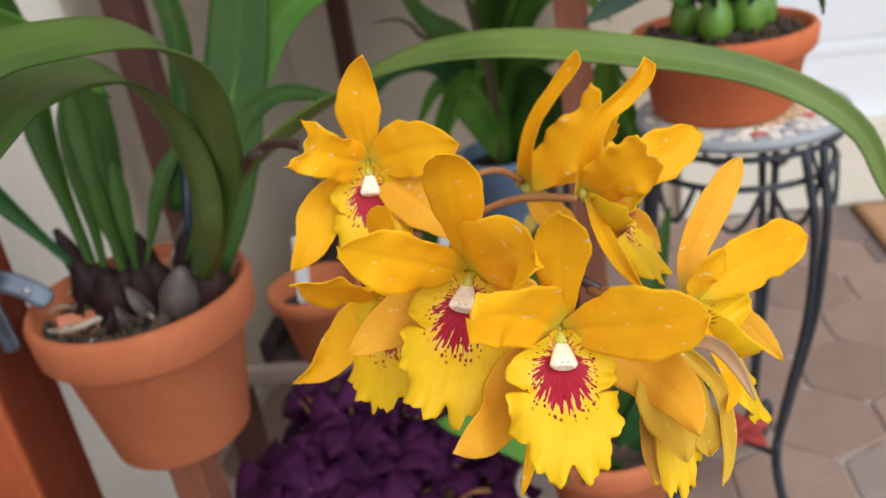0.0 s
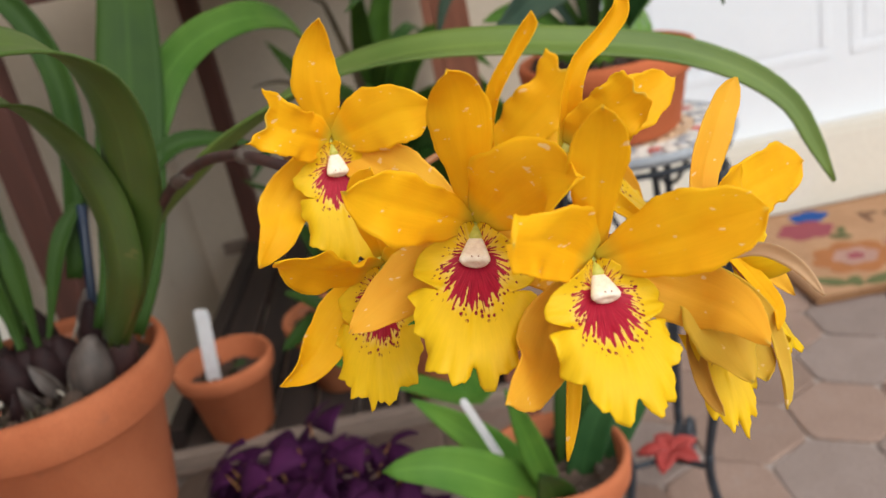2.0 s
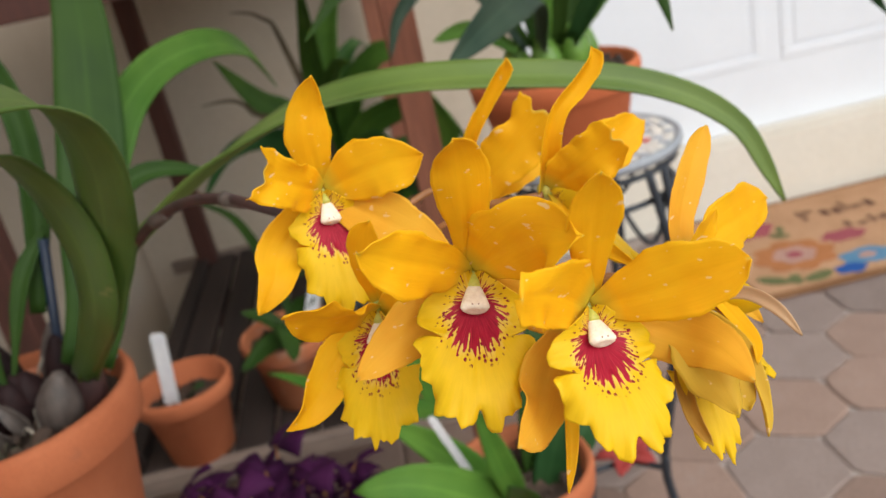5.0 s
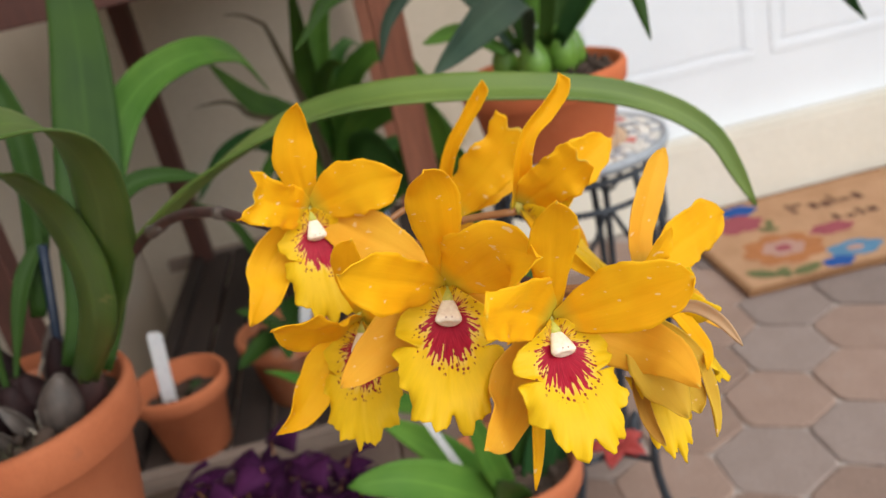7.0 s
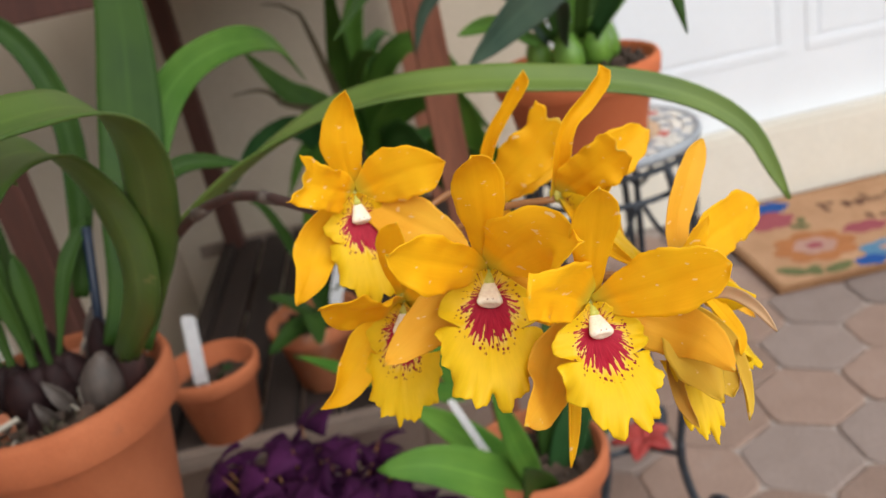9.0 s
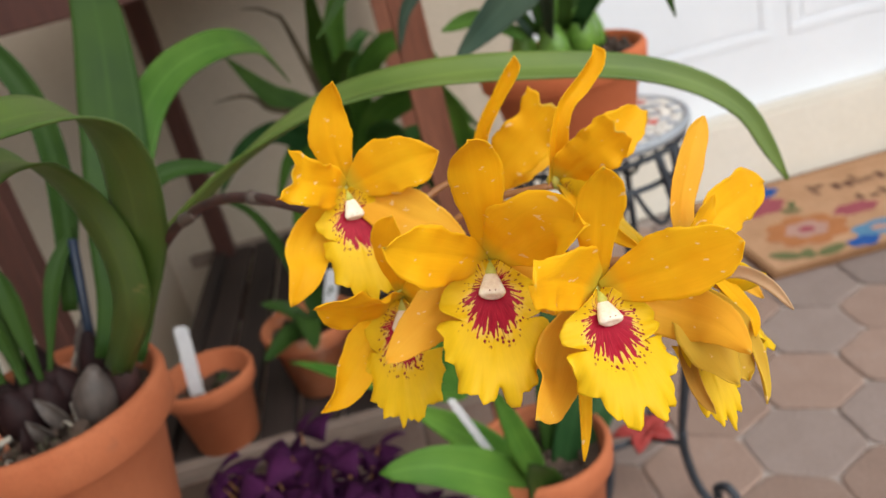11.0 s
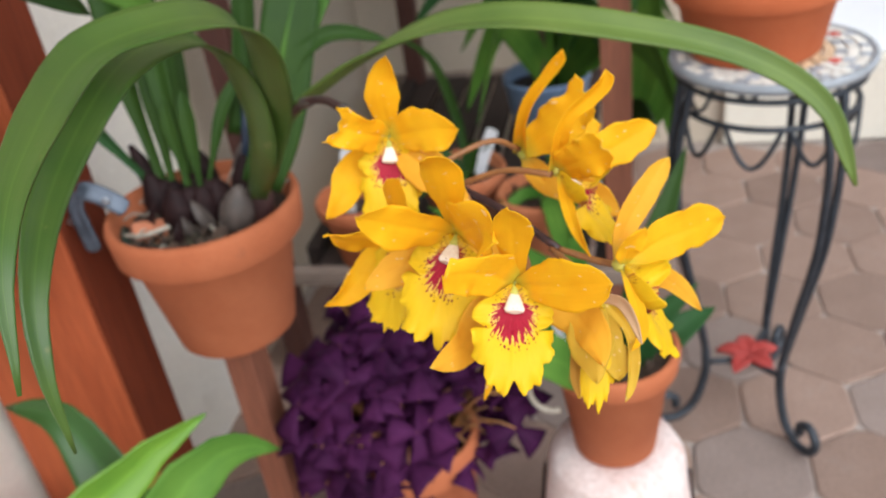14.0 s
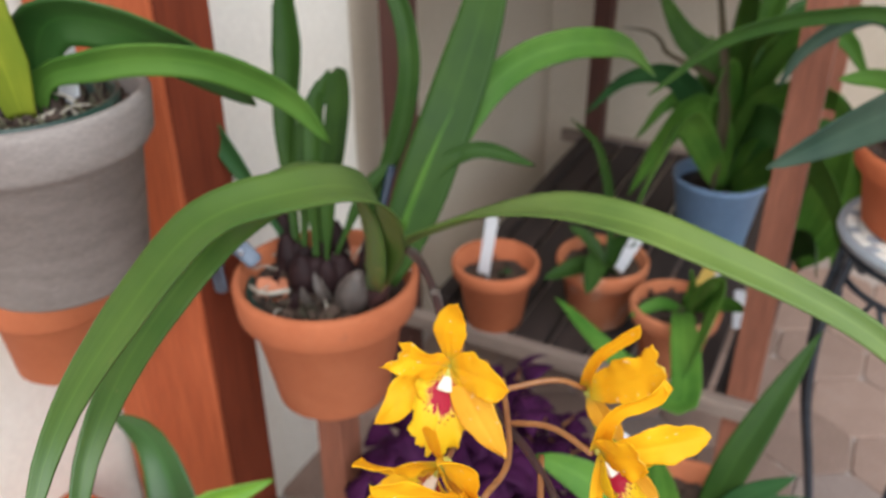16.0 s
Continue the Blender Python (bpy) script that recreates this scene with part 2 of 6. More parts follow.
LEAF_PURPLE = leaf_material("purple shamrock leaf", (0.021, 0.0045, 0.021), (0.074, 0.0150, 0.066), rough=0.6, veins=8, spec=0.06)
BULB = surface("dark purple-brown pseudobulb", (0.010, 0.005, 0.006), (0.030, 0.014, 0.014), 60, 0.6, 260, 0.4, 0.5, stain=((0.085, 0.06, 0.045), 70, 0.70), spec=0.15)
SHEATH = surface("papery grey sheath", (0.040, 0.029, 0.025), (0.125, 0.100, 0.086), 70, 0.55, 300, 0.5, 0.6, stretch=(1, 1, 0.2))
BULB_GREEN = surface("green pseudobulb", (0.07, 0.17, 0.02), (0.16, 0.30, 0.04), 40, 0.4, 200, 0.2, 0.4)
TERRA = surface("terracotta", (0.385, 0.112, 0.046), (0.500, 0.166, 0.074), 13, 0.85, 520, 0.14, 0.4, stain=((0.27, 0.105, 0.060), 17, 0.63), spec=0.25, mix=0.18)
TERRA_OLD = surface("weathered terracotta", (0.42, 0.135, 0.060), (0.55, 0.215, 0.105), 15, 0.88, 480, 0.18, 0.5, stain=((0.56, 0.36, 0.27), 13, 0.56), spec=0.2, mix=0.2)
TERRA_RED = surface("fresh red terracotta", (0.46, 0.112, 0.040), (0.55, 0.160, 0.066), 11, 0.82, 520, 0.14, 0.4, stain=((0.58, 0.30, 0.19), 16, 0.66), spec=0.25, mix=0.18)
GREY_POT = surface("grey-washed clay", (0.19, 0.16, 0.145), (0.28, 0.245, 0.225), 20, 0.85, 240, 0.4, 0.5, stretch=(1, 1, 5), spec=0.2)
BLUE_POT = surface("blue plastic", (0.16, 0.25, 0.40), (0.21, 0.31, 0.47), 12, 0.45, 200, 0.1, 0.2)
WHITEWASH = surface("limewashed clay", (0.60, 0.42, 0.38), (0.80, 0.72, 0.70), 22, 0.9, 220, 0.4, 0.6, stain=((0.62, 0.28, 0.18), 26, 0.60), spec=0.2)
GREEN_PLASTIC = surface("dark green plastic", (0.010, 0.030, 0.022), (0.018, 0.045, 0.034), 20, 0.4, 200, 0.1, 0.1)
BARK = surface("bark chips", (0.020, 0.013, 0.009), (0.085, 0.052, 0.035), 60, 0.85, 300, 0.6, 1.0, vary=0.9)
MOSS = surface("dry moss", (0.060, 0.055, 0.032), (0.14, 0.125, 0.075), 90, 0.9, 400, 0.6, 1.0)
ROOT = surface("dry pale root", (0.28, 0.245, 0.195), (0.46, 0.41, 0.34), 60, 0.8, 300, 0.3, 0.4)
SHARD = surface("clay shard", (0.42, 0.13, 0.06), (0.55, 0.22, 0.12), 60, 0.85, 300, 0.3, 0.4)
STEEL = surface("galvanized steel", (0.40, 0.44, 0.50), (0.55, 0.60, 0.66), 60, 0.38, 300, 0.15, 0.2, metal=0.85)
TAG = surface("white plastic", (0.74, 0.75, 0.80), (0.82, 0.83, 0.86), 30, 0.4, 300, 0.1, 0.1)
TAG_YELLOW = surface("yellowed plastic", (0.55, 0.36, 0.07), (0.66, 0.46, 0.12), 60, 0.5, 300, 0.1, 0.1)
STAKE = surface("dark blue plastic stake", (0.004, 0.012, 0.030), (0.008, 0.020, 0.048), 30, 0.4, 300, 0.1, 0.1)
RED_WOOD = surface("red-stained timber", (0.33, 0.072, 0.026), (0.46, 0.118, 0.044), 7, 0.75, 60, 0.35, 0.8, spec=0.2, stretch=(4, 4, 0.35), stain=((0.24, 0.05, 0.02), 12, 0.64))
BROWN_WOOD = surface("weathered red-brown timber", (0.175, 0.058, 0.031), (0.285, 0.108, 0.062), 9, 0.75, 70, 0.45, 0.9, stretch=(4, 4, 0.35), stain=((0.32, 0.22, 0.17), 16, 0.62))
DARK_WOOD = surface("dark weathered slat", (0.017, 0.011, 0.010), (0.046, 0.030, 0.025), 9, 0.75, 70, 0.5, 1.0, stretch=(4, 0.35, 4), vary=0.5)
RAIL_WOOD = surface("greyed timber", (0.17, 0.125, 0.100), (0.30, 0.235, 0.195), 9, 0.8, 70, 0.5, 1.0, stretch=(0.35, 4, 4))
# the shade on the post's side is put into this darker red
RED_WOOD_SHADE = surface("red timber darkened for shade", (0.105, 0.020, 0.009), (0.180, 0.040, 0.017), 7, 0.8, 60, 0.4, 0.8, spec=0.15, stretch=(4, 4, 0.35), stain=((0.05, 0.014, 0.008), 12, 0.62))
DARK_BROWN = surface("dark brown timber", (0.046, 0.014, 0.010), (0.092, 0.032, 0.022), 9, 0.7, 70, 0.45, 0.9, stretch=(4, 4, 0.35))
CLIP_STEEL = surface("blue-grey galvanized strap", (0.050, 0.065, 0.090), (0.12, 0.145, 0.19), 50, 0.38, 300, 0.2, 0.3, metal=0.5)
IRON = surface("dark painted iron", (0.020, 0.024, 0.032), (0.050, 0.058, 0.072), 60, 0.48, 300, 0.3, 0.3, metal=0.35)
RED_PAINT = surface("red painted iron", (0.34, 0.030, 0.028), (0.45, 0.06, 0.05), 60, 0.6, 300, 0.3, 0.3)
TILE_GREY = surface("blue-grey mosaic", (0.30, 0.33, 0.37), (0.42, 0.45, 0.49), 40, 0.45, 300, 0.2, 0.2, vary=0.5)
TILE_WHITE = surface("white mosaic", (0.70, 0.68, 0.62), (0.80, 0.78, 0.72), 40, 0.4, 300, 0.2, 0.2, vary=0.25)
TILE_TAN = surface("tan mosaic", (0.55, 0.38, 0.22), (0.66, 0.50, 0.32), 40, 0.4, 300, 0.2, 0.2, vary=0.3)
TILE_RED = surface("red mosaic", (0.50, 0.07, 0.05), (0.60, 0.12, 0.09), 40, 0.4, 300, 0.2, 0.2)
GROUT = surface("grout", (0.36, 0.36, 0.36), (0.46, 0.46, 0.46), 60, 0.9, 300, 0.3, 0.3)
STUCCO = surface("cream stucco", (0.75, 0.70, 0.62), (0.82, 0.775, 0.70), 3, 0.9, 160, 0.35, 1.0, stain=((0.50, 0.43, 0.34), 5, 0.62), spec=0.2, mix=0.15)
# a tan that also holds the shade of the nook behind the shelf
STUCCO_TAN_SHADE = surface("tan stucco darkened for shade", (0.47, 0.400, 0.315), (0.545, 0.470, 0.380), 3, 0.9, 160, 0.35, 1.0, stain=((0.34, 0.27, 0.20), 5, 0.62), spec=0.2, mix=0.15)
CREAM_PAINT = surface("cream painted step", (0.67, 0.625, 0.535), (0.745, 0.70, 0.615), 4, 0.7, 120, 0.25, 0.6, spec=0.3, mix=0.12)
DOOR_PAINT = surface("white door paint", (0.77, 0.80, 0.85), (0.81, 0.84, 0.89), 4, 0.45, 160, 0.04, 0.3, mix=0.05)
PAVER = surface("pink-buff paver", (0.258, 0.176, 0.140), (0.318, 0.224, 0.182), 16, 0.92, 190, 0.6, 1.2, vary=0.35, stain=((0.30, 0.24, 0.21), 10, 0.6), spec=0.2)
PAVER_GREY = surface("grey paver", (0.228, 0.176, 0.154), (0.282, 0.222, 0.198), 16, 0.92, 190, 0.6, 1.2, vary=0.3, spec=0.2)
SAND = surface("pale joint sand", (0.27, 0.215, 0.190), (0.50, 0.44, 0.40), 7, 0.95, 260, 0.6, 1.0, spec=0.1)
COIR = surface("tan coir", (0.41, 0.23, 0.125), (0.54, 0.325, 0.19), 14, 0.95, 420, 0.9, 2.0, spec=0.1)
COIR_EDGE = surface("brown coir edge", (0.20, 0.10, 0.05), (0.30, 0.16, 0.08), 14, 0.95, 420, 0.9, 2.0, spec=0.1)


def dye(name, c):
    return surface(name, tuple(v * 0.8 for v in c), c, 30, 0.95, 420, 0.9, 1.5, spec=0.1)


# ---- building helpers ----
def finish(bm, smooth=True):
    bmesh.ops.recalc_face_normals(bm, faces=bm.faces)
    for f in bm.faces:
        f.smooth = smooth
    return bm


def mesh_of(name, bm, material, smooth=True):
    finish(bm, smooth)
    me = bpy.data.meshes.new(name)
    bm.to_mesh(me)
    bm.free()
    me.materials.append(material)
    return me


def thing(name, place, label, category, group="", kind=""):
    ob = new(name)
    ob.empty_display_size = 0.02
    ob.location = place
    return tagged(ob, label, category, group, kind)


def part(name, bm, material, parent=None, label="", smooth=True, thick=0.0):
    ob = new(name, mesh_of(name, bm, material, smooth))
    if parent:
        ob.parent = parent
        base = Vector(parent.location)
        up = parent.parent
        while up:
            base = base + Vector(up.location)
            up = up.parent
        if parent.type == "EMPTY" or parent.get("own_origin"):
            ob.matrix_parent_inverse = Matrix.Translation(-base)
    if label:
        ob["label"] = label
    if thick:
        mod = ob.modifiers.new("thickness", "SOLIDIFY")
        mod.thickness, mod.offset = thick, 0.0
    return ob


def structure(name, bm, material, label, category, smooth=False):
    return tagged(part(name, bm, material, None, label, smooth), label, category, kind="structure")


def block(bm, lo, hi, bevel=0.0, turn=None):
    """A box between two corners, its edges rounded."""
    lo, hi = Vector(lo), Vector(hi)
    mid, size = (lo + hi) / 2, hi - lo
    m = Matrix.Translation(mid) @ (turn if turn else Matrix()) @ Matrix.Diagonal((*size, 1))
    got = bmesh.ops.create_cube(bm, size=1.0, matrix=m)
    if bevel:
        edges = list({e for v in got["verts"] for e in v.link_edges})
        bmesh.ops.bevel(bm, geom=edges, offset=bevel, segments=2, affect="EDGES", profile=0.6)
    return bm


def lathe(profile, centre, seg=48, bm=None, tilt=None, wobble=0.0):
    """Turns a profile of (radius, height) round a vertical axis."""
    bm = bm or bmesh.new()
    rows = []
    for r, z in profile:
        row = []
        for k in range(seg):
            a = 2 * math.pi * k / seg
            q = 1 + wobble * math.sin(3 * a + z * 40)
            p = Vector((r * q * math.cos(a), r * q * math.sin(a), z))
            row.append(bm.verts.new((tilt @ p if tilt else p) + Vector(centre)))
        rows.append(row)
    for a, b in zip(rows, rows[1:]):
        for k in range(seg):
            bm.faces.new((a[k], a[(k + 1) % seg], b[(k + 1) % seg], b[k]))
    if profile[0][0] > 0:
        bm.faces.new(rows[0])
    if profile[-1][0] > 0:
        bm.faces.new(rows[-1])
    return bm


def spline(points, count):
    """Points evenly along a Catmull-Rom curve."""
    p = [Vector(q) for q in points]
    p = [2 * p[0] - p[1], *p, 2 * p[-1] - p[-2]]
    fine = []
    for i in range(1, len(p) - 2):
        for k in range(16):
            t = k / 16
            a, b, c, d = p[i - 1 : i + 3]
            fine.append(0.5 * (2 * b + (c - a) * t + (2 * a - 5 * b + 4 * c - d) * t * t + (3 * b - a - 3 * c + d) * t ** 3))
    fine.append(p[-2])
    run = [0.0]
    for a, b in zip(fine, fine[1:]):
        run.append(run[-1] + (b - a).length)
    out = []
    for k in range(count):
        want = run[-1] * k / (count - 1)
        j = max(i for i in range(len(run)) if run[i] <= want + 1e-9)
        j = min(j, len(fine) - 2)
        t = (want - run[j]) / max(1e-9, run[j + 1] - run[j])
        out.append(fine[j].lerp(fine[j + 1], t))
    return out


def tube(points, radius, count=16, seg=10, bm=None, closed_ends=True):
    """A round rod along a curve; radius may be a pair (start, end)."""
    bm = bm or bmesh.new()
    path = spline(points, count) if len(points) > 2 or count > 2 else [Vector(q) for q in points]
    r0, r1 = radius if isinstance(radius, tuple) else (radius, radius)
    side = None
    rows = []
    for i, p in enumerate(path):
        d = (path[min(i + 1, len(path) - 1)] - path[max(i - 1, 0)]).normalized()
        if side is None:
            side = d.orthogonal().normalized()
        side = (side - d * side.dot(d)).normalized()
        other = d.cross(side)
        r = r0 + (r1 - r0) * i / (len(path) - 1)
        rows.append([bm.verts.new(p + r * (math.cos(a) * side + math.sin(a) * other)) for a in (2 * math.pi * k / seg for k in range(seg))])
    for a, b in zip(rows, rows[1:]):
        for k in range(seg):
            bm.faces.new((a[k], a[(k + 1) % seg], b[(k + 1) % seg], b[k]))
    if closed_ends:
        bm.faces.new(rows[0])
        bm.faces.new(rows[-1])
    return bm


SHAPES = {
    "strap": lambda s: min(1.0, 0.55 + 1.6 * s) * (1 - max(0.0, (s - 0.55) / 0.45) ** 2.2) ** 0.8,
    "arch": lambda s: float(np.interp(s, (0, 0.12, 0.35, 0.50, 0.66, 0.82, 0.93, 1.0), (0.42, 0.60, 0.95, 0.88, 0.68, 0.46, 0.22, 0.03))),
    "ribbon": lambda s: float(np.interp(s, (0, 0.10, 0.30, 0.42, 0.58, 0.75, 0.88, 0.96, 1.0), (0.42, 0.66, 0.93, 0.90, 0.64, 0.43, 0.35, 0.24, 0.05))),
    "upright": lambda s: min(1.0, 0.72 + 1.2 * s) * (1 - max(0.0, (s - 0.45) / 0.55) ** 1.8) ** 0.9,
    "spatula": lambda s: float(np.interp(s, (0, 0.2, 0.45, 0.7, 0.88, 1.0), (0.24, 0.36, 0.80, 1.0, 0.72, 0.05))),
    "bar": lambda s: (1 - max(0.0, abs(2 * s - 1) - 0.85) ** 2 * 40) ** 0.5,
    "lance": lambda s: (math.sin(math.pi * min(1, 0.08 + 0.92 * s) ** 0.85)) ** 0.8,
    "oval": lambda s: math.sin(math.pi * min(1.0, 0.06 + 0.94 * s)) ** 0.6,
    "sepal": lambda s: min(1.0, 0.30 + 1.9 * s) * (1 - max(0.0, (s - 0.45) / 0.55) ** 2.4) ** 0.75,
    "petal": lambda s: min(1.0, 0.22 + 1.55 * s) * (1 - max(0.0, (s - 0.62) / 0.38) ** 2.6) ** 0.6,
    "blunt": lambda s: min(1.0, 0.25 + 1.7 * s) * (1 - max(0.0, (s - 0.80) / 0.20) ** 3.0) ** 0.4,
    "wedge": lambda s: 0.12 + 0.88 * s ** 0.8,
}


def blade(points, width, facing, shape="strap", fold=0.25, ruffle=0.0, waves=5.0, twist=0.0, rows=22, cols=8, seed=0, bm=None, twist_from=0.0):
    """A leaf or petal along a curve. facing: the way its face looks; fold: how far the edges rise; ruffle: waves of the margin; twist: degrees."""
    rnd = random.Random(seed)
    p1, p2 = rnd.uniform(0, 6), rnd.uniform(0, 6)
    new_bm = bm is None
    bm = bm or bmesh.new()
    uv = bm.loops.layers.uv.verify()
    path = spline(points, rows) if len(points) > 2 else [Vector(points[0]).lerp(Vector(points[1]), k / (rows - 1)) for k in range(rows)]
    face = Vector(facing).normalized()
    grid = []
    for i, p in enumerate(path):
        s = i / (rows - 1)
        d = (path[min(i + 1, rows - 1)] - path[max(i - 1, 0)]).normalized()
        side = d.cross(face)
        if side.length < 1e-4:
            side = d.orthogonal()
        side.normalize()
        up = side.cross(d).normalized()
        if up.dot(face) < 0:
            up = -up
        face = (face * 0.4 + up * 0.6).normalized()
        if twist:
            q = Matrix.Rotation(radians(twist) * max(0.0, s - twist_from) / (1 - twist_from), 3, d)
            side, up = q @ side, q @ up
        w = max(width * SHAPES[shape](s) / 2, width * 0.012)
        row = []
        for j in range(cols + 1):
            v = 2 * j / cols - 1
            e = abs(v)
            rise = fold * w * e ** 1.6
            wave = ruffle * width * e ** 2.0 * (1.2 * math.sin(waves * 6.28 * s + p1 + (1.3 if v > 0 else 0)) + 0.45 * math.sin(waves * 15.1 * s + p2 * v)) + ruffle * 0.5 * width * math.sin(4.2 * s + p1) * v
            out = 1 + ruffle * e ** 3 * (1.7 * math.sin(waves * 8.0 * s + p2 + 2 * v) + 0.9 * math.sin(waves * 21.0 * s + p1))
            row.append((bm.verts.new(p + side * (v * w * out * (1 - 0.12 * fold * e)) + up * (rise + wave * min(1, s * 3))), (s, j / cols)))
        grid.append(row)
    for a, b in zip(grid, grid[1:]):
        for j in range(cols):
            quad = (a[j], a[j + 1], b[j + 1], b[j])
            f = bm.faces.new([q[0] for q in quad])
            for loop, q in zip(f.loops, quad):
                loop[uv].uv = q[1]
    return bm


# ---- the setting ----
WALL_X, DOOR_Y = -0.56, 1.73
SLAB = 0.03


def setting():
    bm = bmesh.new()
    block(bm, (WALL_X - 0.2, -4.0, -0.1), (WALL_X, 0.952, 2.545))
    structure("wall_west_1", bm, STUCCO, "cream stucco house wall behind the red timber post", "wall")
    # the same wall continued; its darker tone carries the shade behind the shelf
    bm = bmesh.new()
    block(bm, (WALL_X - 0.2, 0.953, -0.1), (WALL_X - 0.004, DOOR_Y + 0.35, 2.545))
    structure("wall_west_2", bm, STUCCO_TAN_SHADE, "house wall behind the plant shelf, tan and darkened for shade", "wall")
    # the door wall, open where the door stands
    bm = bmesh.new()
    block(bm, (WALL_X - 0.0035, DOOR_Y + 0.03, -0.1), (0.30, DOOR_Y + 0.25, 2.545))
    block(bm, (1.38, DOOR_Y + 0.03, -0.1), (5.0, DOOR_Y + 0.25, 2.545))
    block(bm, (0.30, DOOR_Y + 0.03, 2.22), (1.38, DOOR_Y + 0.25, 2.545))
    structure("wall_north", bm, STUCCO_TAN_SHADE, "house wall around the white door, tan and darkened for shade", "wall")
    bm = bmesh.new()
    block(bm, (0.22, DOOR_Y, 0.0), (1.48, DOOR_Y + 0.28, 0.165), 0.006)
    structure("step", bm, CREAM_PAINT, "cream painted doorstep below the white door", "doorstep")
    # added out of view to hold overhead sky light off the walls
    bm = bmesh.new()
    block(bm, (WALL_X - 0.2, 0.75, 2.55), (5.0, DOOR_Y + 0.25, 2.70))
    structure("ceiling", bm, CREAM_PAINT, "unseen soffit added over the doorway to block sky light", "ceiling")
    door = thing("door_1", (0.84, DOOR_Y + 0.1, 0.17), "white panelled front door, closed, above a cream step", "door", kind="structure")
    bm = bmesh.new()
    block(bm, (0.36, DOOR_Y + 0.05, 0.172), (1.32, DOOR_Y + 0.095, 2.19), 0.003)
    leaf = part("door_leaf", bm, DOOR_PAINT, door, smooth=False)
    for x0, x1, z0, z1 in ((0.45, 0.79, 0.34, 0.80), (0.89, 1.23, 0.34, 0.80), (0.45, 0.79, 0.95, 1.60), (0.89, 1.23, 0.95, 1.60), (0.45, 0.79, 1.72, 2.08), (0.89, 1.23, 1.72, 2.08)):
        bm = bmesh.new()
        block(bm, (x0, DOOR_Y + 0.0485, z0), (x1, DOOR_Y + 0.052, z1), 0.003)
        part("panel", bm, DOOR_PAINT, leaf, smooth=False)
        bm = bmesh.new()
        for a, b in (((x0 - 0.03, z0 - 0.03), (x1 + 0.03, z0 - 0.008)), ((x0 - 0.03, z1 + 0.008), (x1 + 0.03, z1 + 0.03)), ((x0 - 0.03, z0 - 0.008), (x0 - 0.008, z1 + 0.008)), ((x1 + 0.008, z0 - 0.008), (x1 + 0.03, z1 + 0.008))):
            block(bm, (a[0], DOOR_Y + 0.0475, a[1]), (b[0], DOOR_Y + 0.052, b[1]), 0.003)
        part("moulding", bm, DOOR_PAINT, leaf, smooth=False)
    bm = bmesh.new()
    block(bm, (0.30, DOOR_Y + 0.01, 0.168), (0.355, DOOR_Y + 0.12, 2.22), 0.003)
    block(bm, (1.325, DOOR_Y + 0.01, 0.168), (1.38, DOOR_Y + 0.12, 2.22), 0.003)
    block(bm, (0.356, DOOR_Y + 0.01, 2.195), (1.324, DOOR_Y + 0.12, 2.22), 0.003)
    part("frame", bm, DOOR_PAINT, door, smooth=False)
    bm = bmesh.new()
    block(bm, (0.30, DOOR_Y + 0.004, 0.1655), (1.38, DOOR_Y + 0.048, 0.174), 0.002)
    part("threshold", bm, CREAM_PAINT, door, smooth=False)


